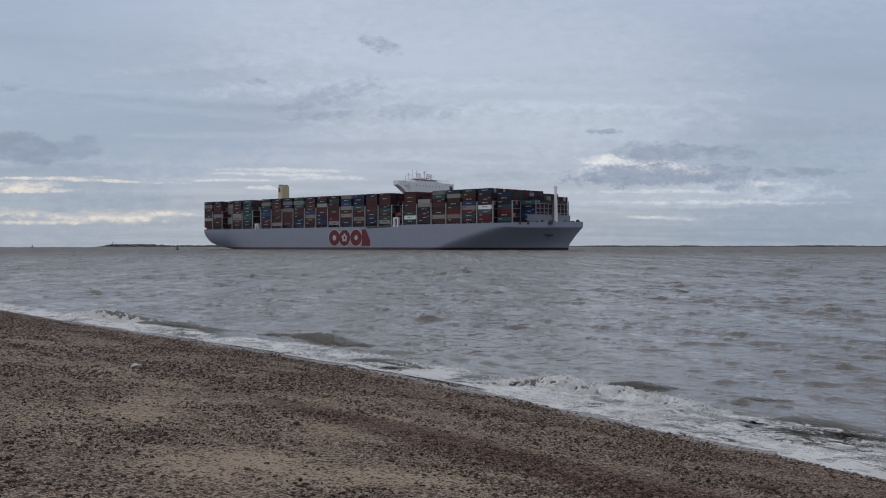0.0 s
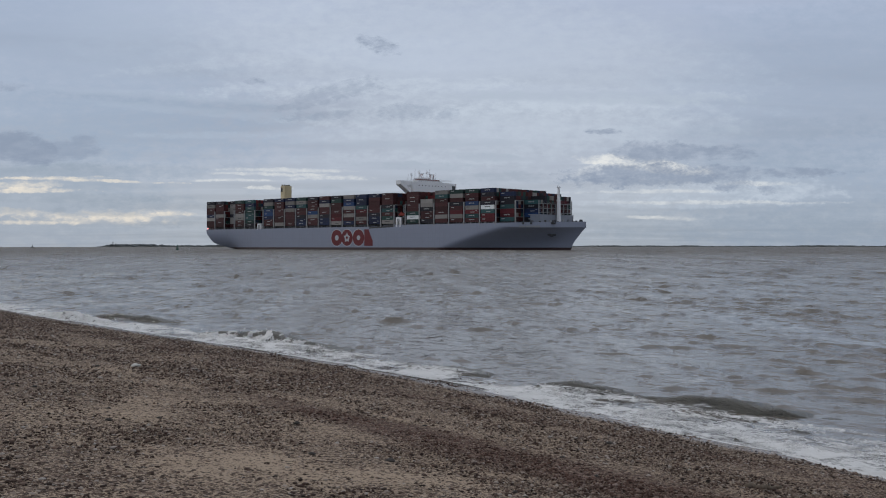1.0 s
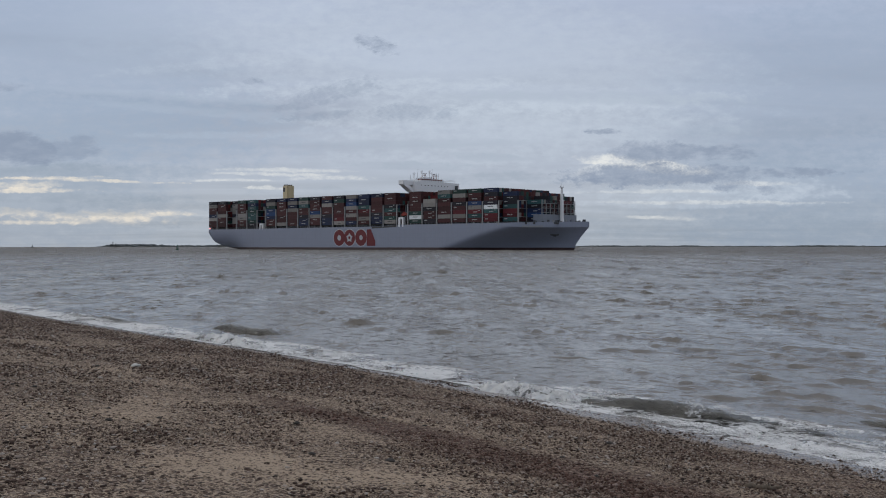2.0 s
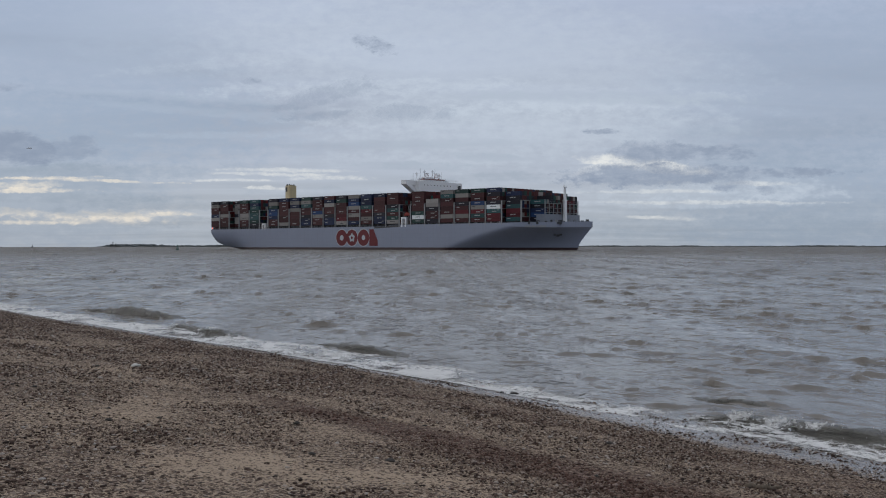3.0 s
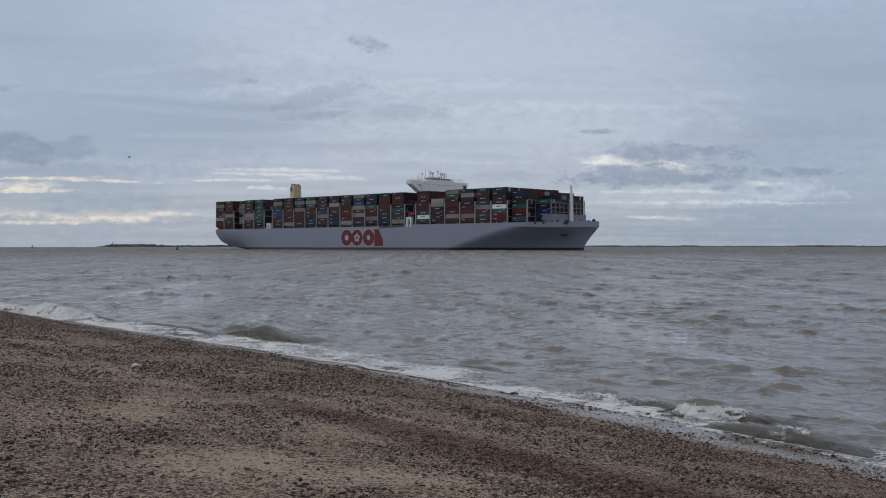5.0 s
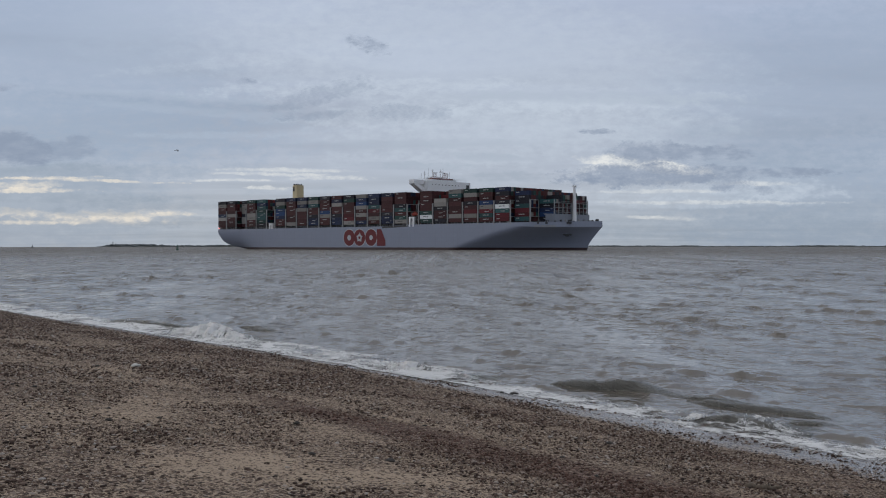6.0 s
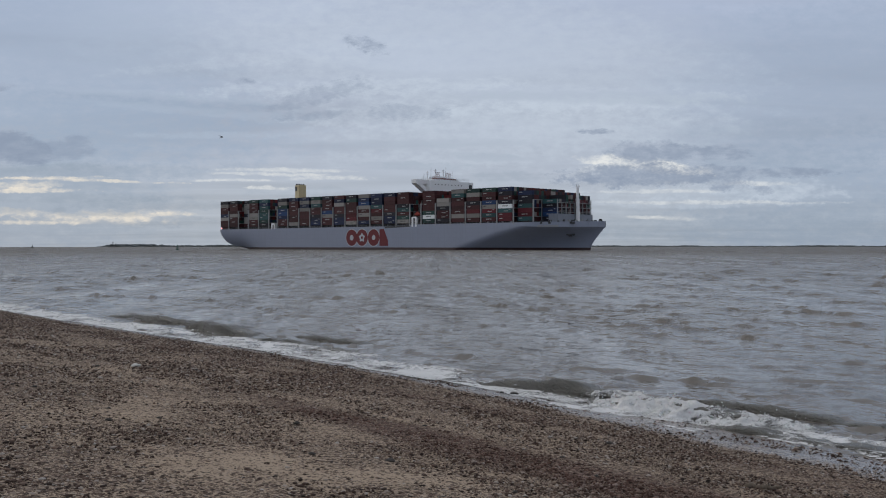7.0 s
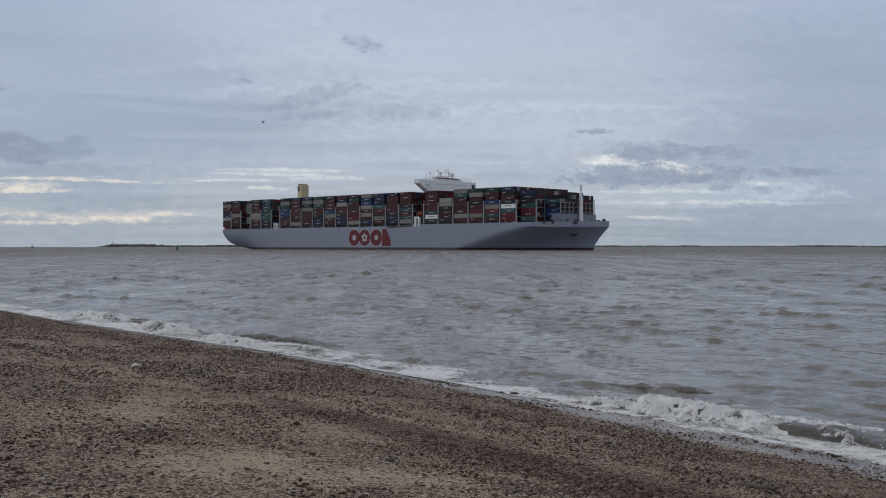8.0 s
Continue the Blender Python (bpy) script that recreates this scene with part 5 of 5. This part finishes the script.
def build_breaker(i, v0, length, h, foam, skew):
    """A wave front in the shore's own axes: long back, steep face, foam that tumbles from the crest."""
    rs = np.random.RandomState(100 + i)
    na = int(length / 0.07)
    a = np.linspace(-length / 2, length / 2, na)
    prof = [(-1.7, -0.30), (-1.3, 0.02), (-0.9, 0.26), (-0.55, 0.58), (-0.28, 0.86), (-0.10, 0.985), (0.0, 1.0), (0.07, 0.93), (0.10, 0.78),
            (0.11, 0.58), (0.15, 0.36), (0.25, 0.17), (0.42, 0.02), (0.65, -0.30)]
    prof = np.array(prof)
    fine = np.linspace(0, 1, 34)
    prof = np.stack([np.interp(fine, np.linspace(0, 1, len(prof)), prof[:, k]) for k in (0, 1)], -1)
    env = np.clip(1 - (a / (length / 2)) ** 2, 0, 1) ** 0.8 * (0.50 + 0.62 * fnoise(a * 0.7 + i * 7.7, a * 0 + i, 41, 4))
    lead = 0.8 * (fnoise(a * 0.6, a * 0 + i * 3.3, 43, 4) - 0.5) + skew * a
    u = lead[:, None] + prof[None, :, 0] * (0.75 + h)
    z = prof[None, :, 1] * h * env[:, None] - 0.17
    u = u + 0.05 * (fnoise(a[:, None] * 4 + 0 * u, u * 4, 45 + i, 3) - 0.5)
    z = z + 0.05 * h * (fnoise(a[:, None] * 7 + 0 * u, u * 9, 47 + i, 4) - 0.5) + (0.04 + 0.16 * h) * (fnoise(a[:, None] * 2.4 + 0 * u, u * 4, 46 + i, 5) - 0.5)
    x = u * LANDWARD[0] + a[:, None] * ALONG[0]
    y = u * LANDWARD[1] + a[:, None] * ALONG[1]
    me = grid_mesh("wave", np.stack([x, y, z], -1).reshape(-1, 3), na, len(prof), M_WAVE)
    wave = tagged(new("breaking_wave", me), "small silty wave with white foam breaking on the beach" if foam > 0.25 else "small unbroken silty wave rising near the beach", "wave", group="waves on the shore")
    if foam > 0.05:
        # a skin of froth over crest and face, torn into tongues, and spray thrown above it
        nf = int(length / (0.034 if v0 < 10 else 0.06))
        b = np.linspace(-0.97, 0.97, nf) * length / 2
        q = np.linspace(-0.18, 1.0, 36 if v0 < 10 else 26)
        e, ld = np.interp(b, a, env)[:, None], np.interp(b, a, lead)[:, None]
        patch = np.clip((0.34 + 0.80 * foam - fnoise(b * 1.1 + 3, b * 0 + i * 5.1, 51, 3)) * 1.6, 0, 1)[:, None] * np.clip(e * 2.2, 0, 1)
        bb, qq = np.meshgrid(b, q, indexing="ij")
        reach = 0.30 + 0.70 * foam
        lump = fnoise(bb * 3.2, qq * 3.0, 55 + i, 5) - 0.45
        spike = (1 - np.abs(2 * fnoise(bb * 5.5, qq * 2.5, 56 + i, 4) - 1)) ** 5 - 0.25
        fine = fnoise(bb * 14, qq * 12, 57 + i, 3) - 0.5
        face = np.interp(np.maximum(q, -0.18) * np.where(q > 0, reach, 1.0), [-0.18, 0.0, 0.15, 0.45, 0.75, 1.0], [0.97, 1.01, 0.92, 0.55, 0.18, 0.02])[None]
        uu = ld - 0.06 + (np.maximum(qq, -0.18) * 0.62 * reach) * (0.75 + h) * (0.55 + 0.45 * patch) + lump * 0.22 * patch + fine * 0.05
        zz = h * e * face - 0.125 + patch * (0.0 + (0.13 * lump + 0.12 * fine + 0.08 * spike) * (0.5 + h) * np.exp(-((qq - 0.25) / 0.5) ** 2))
        bb = bb + 0.10 * lump
        me = grid_mesh("crest_foam", np.stack([uu * LANDWARD[0] + bb * ALONG[0], uu * LANDWARD[1] + bb * ALONG[1], zz], -1).reshape(-1, 3), nf, len(q), M_LACE)
        d = patch * (0.92 + 0.22 * foam - 0.60 * np.clip(np.abs(qq - 0.3) / 0.7, 0, 1) ** 2) + 0.16 + 1.0 * (fnoise(bb * 2.5, qq * 2.2, 59 + i, 3) - 0.5)
        set_attr(me, "foam", np.where((qq < -0.14) | (patch < 0.02), -1.0, d).ravel())
        fo = new("crest_foam", me)
        fo.parent = wave
        tagged(fo, "tumbling white froth")
        n = int(200 * length * foam * foam)
        b = rs.uniform(-0.9, 0.9, n) * length / 2
        b = b + 0.12 * np.sin(b * 9 + i)
        pk = np.clip((0.34 + 0.80 * foam - fnoise(b * 1.1 + 3, b * 0 + i * 5.1, 51, 3)) * 1.6, 0, 1)
        b = b[rs.rand(n) < pk ** 2]
        n = len(b)
        if n > 8:
            e, ld = np.interp(b, a, env), np.interp(b, a, lead)
            q = rs.rand(n)
            up = np.abs(rs.normal(0, 0.045, n)) * (0.4 + 1.6 * fnoise(b * 2.3, b * 0 + i, 58, 2)) * foam
            uu = ld - 0.05 + 0.45 * q * (0.75 + h)
            zz = h * e * np.interp(q, [0, 0.3, 1.0], [1.0, 0.8, 0.25]) - 0.13 + up
            rad = np.exp(rs.normal(math.log(0.009), 0.4, n))
            v = DROP_V[None] * rad[:, None, None] * (1 + 0.5 * (rs.rand(n, len(DROP_V), 1) - 0.5))
            v = v + np.stack([uu * LANDWARD[0] + b * ALONG[0], uu * LANDWARD[1] + b * ALONG[1], zz], -1)[:, None]
            f = DROP_F[None] + (np.arange(n) * len(DROP_V))[:, None, None]
            sp = new("spray", tri_mesh("spray", v.reshape(-1, 3), f.reshape(-1, 3), M_FROTH))
            sp.parent = wave
            tagged(sp, "fine white spray", kind="stuff")
    return wave


WAVES = [(build_breaker(i, v, L, h, fm, sk), t, u, v) for i, (t, u, v, L, h, fm, sk) in enumerate(BREAKERS)]

# sheets of spent foam: place along the shore, length, depth, then at each time how far up the beach
# the front is and how far the sheet has sunk away
SWASH = [
    (-1.2, 5.0, 1.7, ((0, 0.75), (1.5, 0.45), (3, -0.8), (3.5, -1.8), (4, -1.2), (4.5, -0.6), (5.2, -0.3), (6, -1.1), (6.5, -1.6), (7, -1.7), (7.5, -1.3), (8, -0.5))),
    (2.2, 4.6, 1.7, ((0, 0.62), (1.5, 0.45), (3, -0.5), (3.5, -1.5), (4, -1.5), (4.5, -1.2), (5.2, -0.3), (6, -0.4), (6.5, -1.2), (7, -1.0), (7.5, -1.1), (8, -0.4))),
    (5.6, 4.6, 1.7, ((0, 0.40), (1.5, 0.25), (3, -0.2), (3.5, -0.7), (4, -1.1), (4.5, -1.2), (5.2, -0.6), (6, -0.4), (6.5, -0.3), (7, 0.0), (7.5, -0.8), (8, -0.3))),
    (9.2, 5.2, 1.5, ((0, -0.1), (1.5, -0.15), (3.5, -0.1), (4.5, -0.2), (6.5, -0.15), (8, -0.1))),
    (13.4, 5.8, 2.2, ((0, 0.0), (1.5, 0.10), (3.5, 0.1), (4.5, -0.1), (6.5, 0.15), (8, 0.05))),
    (18.0, 6.5, 2.2, ((0, -0.2), (1.5, 0.10), (3.5, 0.1), (4.5, 0.05), (6.5, 0.15), (8, 0.05))),
    (23.5, 7.5, 2.0, ((0, -0.4), (1.5, 0.0), (3.5, -0.1), (4.5, -0.2), (6.5, 0.0), (8, 0.0))),
    (30.0, 8.5, 2.0, ((0, -0.1), (1.5, -0.2), (3.5, -0.1), (4.5, 0.0), (6.5, -0.1), (8, 0.0))),
    (37.5, 10.0, 2.0, ((0, 0.2), (1.5, 0.1), (3.5, 0.2), (4.5, 0.3), (6.5, 0.2), (8, 0.25))),
    (47.0, 12.0, 2.0, ((0, 0.2), (8, 0.2))),
    (-1.2, 5.0, 3.0, ((0, 0.75, 0), (1.5, 0.45, 0), (2.4, -0.4, -0.10), (3, -0.8, -0.30), (7, -1.2, -0.30), (7.6, -0.9, -0.12), (8, -0.6, 0))),
    (2.4, 4.8, 3.0, ((0, 0.60, 0), (1.5, 0.42, 0), (2.4, -0.4, -0.10), (3, -0.8, -0.30), (7, -1.2, -0.30), (7.6, -0.9, -0.12), (8, -0.5, 0))),
    (6.0, 4.8, 2.6, ((0, 0.35, 0), (1.5, 0.22, 0), (2.4, -0.4, -0.10), (3, -0.7, -0.30), (8, -0.8, -0.30)))]


def build_swash(i, v0, length, depth):
    length *= 1.25
    step = 0.05 if v0 < 12 else 0.09
    vs = np.arange(-length / 2, length / 2, step)
    ws = np.arange(-depth - 0.6, 0.5, step * 0.8)
    w, a = np.meshgrid(ws, vs, indexing="ij")
    v = v0 + a
    u = edge(v) + w
    front = 0.22 * (fnoise(v * 0.8, v * 0, 61, 4) - 0.5) * 2
    q = front - w
    rise = 0.045 + 0.05 * min(1.0, max(0.0, (v0 - 8) / 12))
    level = 0.02 + (rise - 0.02) * np.clip((-w - 0.25) / 1.0, 0, 1)
    z = np.maximum(beach_z(u, v) + 0.012, level) + 0.03 * (fnoise(u * 2.5, v * 2.5, 63 + i, 3) - 0.4) * np.clip(q * 2, 0, 1)
    if v0 < 8:
        z = z - 0.07 * np.clip(1 - q / 0.14, 0, 1)      # the front curls down to the shingle
    x, y = shore_xy(u, v)
    me = grid_mesh("swash_foam", np.stack([x, y, z], -1).reshape(-1, 3), len(ws), len(vs), M_LACE)
    ends = np.clip((length / 2 - np.abs(a)) / 0.7, 0, 1)
    d = np.where(q < 0, -1.0, np.where(q < 0.03 + 0.005 * max(v0, 0.0), 1.45, (1.02 if depth > 2.4 else 0.94 if depth < 1.8 else 0.92) + 0.005 * max(0.0, v0) - 0.30 * q / depth * 1.6))
    d = d * np.where(q > depth - 0.7, np.clip((depth - q) / 0.7, 0, 1), 1)
    d = d + 1.1 * (fnoise(u * 2.0, v * 0.7, 65 + i, 4) - 0.52)
    d = np.where(q < 0, -1.0, d * (0.25 + 0.75 * ends) - 0.6 * (1 - ends))
    set_attr(me, "foam", d.ravel())
    return tagged(new("swash_foam", me), "lacy white foam washing over wet shingle", "foam", group="waves on the shore")


SHEETS = [(build_swash(i, v0, L, dp), rows) for i, (v0, L, dp, rows) in enumerate(SWASH)]

# ---- stones ----


def build_stone(u, v, r, mat, seed, label, flat=0.6):
    bm = bmesh.new()
    bmesh.ops.create_icosphere(bm, subdivisions=3, radius=1)
    rs = random.Random(seed)
    ax = (rs.uniform(0.9, 1.4), rs.uniform(0.75, 1.1), flat)
    for p in bm.verts:
        k = 1 + 0.35 * (noise.noise(p.co * 1.3 + Vector((seed, 0, 0)))) + 0.08 * noise.noise(p.co * 4)
        p.co = Vector((p.co.x * ax[0], p.co.y * ax[1], p.co.z * ax[2])) * k * r
    x, y = shore_xy(u, v)
    ob = part("stone", bm, mat, None, label, True)
    tagged(ob, category="stone", group="larger stones on the beach")
    ob.matrix_world = pose(x, y, float(beach_z(np.array(u), np.array(v))) + r * 0.25, 0, 0, rs.uniform(0, 360))


M_CHALK = far_mat("chalk_stone", (0.50, 0.49, 0.46), (0.66, 0.65, 0.62), 20.0)
M_FLINT = far_mat("dark_flint", (0.022, 0.021, 0.022), (0.07, 0.06, 0.052), 25.0)
M_TAWNY = far_mat("tawny_flint", (0.09, 0.062, 0.045), (0.19, 0.15, 0.12), 25.0)
build_stone(4.91, 11.16, 0.075, M_CHALK, 1, "white chalk stone lying on the shingle", 0.5)
build_stone(-1.10, 7.91, 0.062, M_FLINT, 2, "dark wet flint at the water's edge", 0.6)
build_stone(-1.02, 8.15, 0.04, M_FLINT, 3, "dark wet flint at the water's edge", 0.6)
rs_ = random.Random(9)
for k_ in range(46):
    u_, v_ = rs_.uniform(0.6, 8.0), rs_.uniform(-1.0, 14.0)
    which = rs_.choice((M_FLINT, M_FLINT, M_TAWNY))
    build_stone(u_, v_, rs_.uniform(0.022, 0.04), which, 20 + k_, "dark rounded flint half sunk in sand" if which is M_FLINT else "tawny rounded flint half sunk in sand", 0.55)


def build_driftwood(u, v, length, turn):
    bm = bmesh.new()
    rs = random.Random(3)
    pts = [Vector((length * (k / 7 - 0.5), 0.03 * math.sin(k * 1.3), 0.012 * math.sin(k * 2.1))) for k in range(8)]
    for k in range(7):
        rod(bm, pts[k], pts[k + 1], 0.030 - 0.002 * k + rs.uniform(0, 0.004), 0.028 - 0.002 * k, 9)
    x, y = shore_xy(u, v)
    ob = part("driftwood", bm, M_DRIFT, None, "weathered brown driftwood stick on the sand", True)
    tagged(ob, category="driftwood")
    ob.matrix_world = pose(x, y, float(beach_z(np.array(u), np.array(v))) + 0.015, 0, 0, turn)


build_driftwood(2.80, -0.40, 0.34, -12)


def build_pebbles():
    """Loose flints all over the shingle, thicker where it is dense."""
    rs = np.random.RandomState(77)
    octa_v, octa_f = DROP_V, DROP_F
    g = (1 + 5 ** 0.5) / 2
    ico_v = np.array([(-1, g, 0), (1, g, 0), (-1, -g, 0), (1, -g, 0), (0, -1, g), (0, 1, g), (0, -1, -g), (0, 1, -g), (g, 0, -1), (g, 0, 1), (-g, 0, -1), (-g, 0, 1)]) / 1.9
    ico_f = np.array([(0, 11, 5), (0, 5, 1), (0, 1, 7), (0, 7, 10), (0, 10, 11), (1, 5, 9), (5, 11, 4), (11, 10, 2), (10, 7, 6), (7, 1, 8),
                      (3, 9, 4), (3, 4, 2), (3, 2, 6), (3, 6, 8), (3, 8, 9), (4, 9, 5), (2, 4, 11), (6, 2, 10), (8, 6, 7), (9, 8, 1)])
    n = 760000
    v = -3.0 + 48.0 * rs.rand(n) ** 2.2
    u = -2.9 + 13.8 * rs.rand(n)
    x, y = shore_xy(u, v)
    d = np.hypot(x, y)
    k = u - edge(v)
    keep = (rs.rand(n) < (0.05 + 0.95 * shingle(u, v) ** 1.7) * np.clip((k - 0.35) / 0.45, 0.22, 1)) & (k > -2.0) & (y > 6.3) & (np.abs(x) < 0.47 * y + 0.4)
    u, v, x, y, d = u[keep], v[keep], x[keep], y[keep], d[keep]
    size = np.clip(np.exp(rs.normal(math.log(0.0096), 0.46, len(u))), 0.004, 0.027) * np.clip(d / 13, 0.85, 1.4)
    big = size / d > 0.0021
    for near, bv, bf in ((True, ico_v, ico_f), (False, octa_v, octa_f)):
        idx = np.nonzero(big if near else ~big)[0][:8000 if near else 142000]
        c = len(idx)
        ang = rs.rand(c) * 6.283
        sc = np.stack([rs.uniform(0.9, 1.6, c), rs.uniform(0.7, 1.1, c), rs.uniform(0.40, 0.75, c)], -1)
        p = bv[None] * (1 + 0.35 * (rs.rand(c, len(bv), 1) - 0.5)) * sc[:, None] * size[idx][:, None, None]
        ca, sa = np.cos(ang)[:, None], np.sin(ang)[:, None]
        px, py = p[..., 0] * ca - p[..., 1] * sa, p[..., 0] * sa + p[..., 1] * ca
        z0 = beach_z(u[idx], v[idx]) + size[idx] * 0.18
        p = np.stack([px + x[idx][:, None], py + y[idx][:, None], p[..., 2] + z0[:, None]], -1)
        f = bf[None] + (np.arange(c) * len(bv))[:, None, None]
        me = tri_mesh("pebbles", p.reshape(-1, 3), f.reshape(-1, 3), M_PEBBLE)
        set_attr(me, "wrack", np.repeat(wrack(u[idx], v[idx]), len(bv)))
        tagged(new("pebbles", me),
               "scattered brown and black flint pebbles on sand", "shingle", kind="stuff")


build_pebbles()

# ---- what moves ----


def ship_pose(t):
    """Under way towards the beach at about six knots, swinging slowly to starboard."""
    th = 44.10
    back = 3.026 * (t - 8)
    c, s = math.cos(radians(th)), math.sin(radians(th))
    x0, y0 = -199.14 + 200 * c + HALF * s, 932.78 - 200 * s + HALF * c
    return pose(x0 + back * c, y0 - back * s, 0, 0, 0, -th - math.degrees(0.002641 * (t - 8)))


def gull_pose(t):
    track = [(0.0, -230, 250), (2.0, -40, 262), (3.5, 98, 263), (4.5, 187, 281), (5.5, 272, 276), (6.5, 353, 256), (7.0, 392, 244), (7.5, 430, 228), (8.0, 466, 218)]
    xs = np.interp(t, [k[0] for k in track], [k[1] for k in track])
    zs = np.interp(t, [k[0] for k in track], [k[2] for k in track])
    y = 185.0 - 2.0 * t
    return pose((xs - 784) / F * y, y, 2.8 + (435.5 - zs) / F * y, 0, -6, -12)


def wave_pose(t, tb, u, v):
    """A wave runs in, stands up and spends itself on the slope."""
    k = t - tb
    du = np.interp(k, [-2.2, -1.4, -0.5, 0.0, 0.5, 1.0, 1.6], [-3.6, -2.5, -0.9, 0.0, 0.65, 1.0, 1.1])
    low = (-0.60, -0.20, -0.10) if v < 10 else (-0.60, -0.17, -0.03)
    dz = np.interp(k, [-2.2, -1.4, -0.5, 0.0, 0.5, 1.0, 1.6], [*low, 0.03, -0.03, -0.27, -1.0])
    x, y = shore_xy(u + du, v)
    return pose(x, y, dz)


def froth_pose(t, tb):
    """Froth wells up out of the crest as the wave topples."""
    k = t - tb
    return pose(0, 0, float(np.interp(k, [-0.8, -0.5, -0.2], [-0.45, -0.14, 0.0])))


def motions():
    walk(SHIP, [(t, ship_pose(t)) for t in range(9)])
    walk(SEA, [(0.0, pose(0, 0, 0)), (8.0, pose(LANDWARD[0] * SEA_RUN, LANDWARD[1] * SEA_RUN, 0))])
    walk(CLOUDS, [(0.0, pose(4.0, 0, EYE[2])), (8.0, pose(-4.0, 0, EYE[2]))])
    walk(GULL, [(k * 0.5, gull_pose(k * 0.5)) for k in range(17)])
    for w, sg in WINGS:
        rows = [(k * 0.1, pose(0.02, sg * 0.05, 0.04, sg * (6 + 30 * math.sin(2 * math.pi * 2.3 * k * 0.1)))) for k in range(81)]
        walk(w, rows)
    for w, tb, u, v in WAVES:
        walk(w, [(k * 0.25, wave_pose(k * 0.25, tb, u, v)) for k in range(33)])
        for froth in w.children:
            walk(froth, [(k * 0.25, froth_pose(k * 0.25, tb)) for k in range(33)])
    for ob, rows in SHEETS:
        walk(ob, [(r[0], pose(LANDWARD[0] * r[1], LANDWARD[1] * r[1], max(0.105 * r[1], -0.045) + (r[2] if len(r) > 2 else 0.0))) for r in rows])


motions()
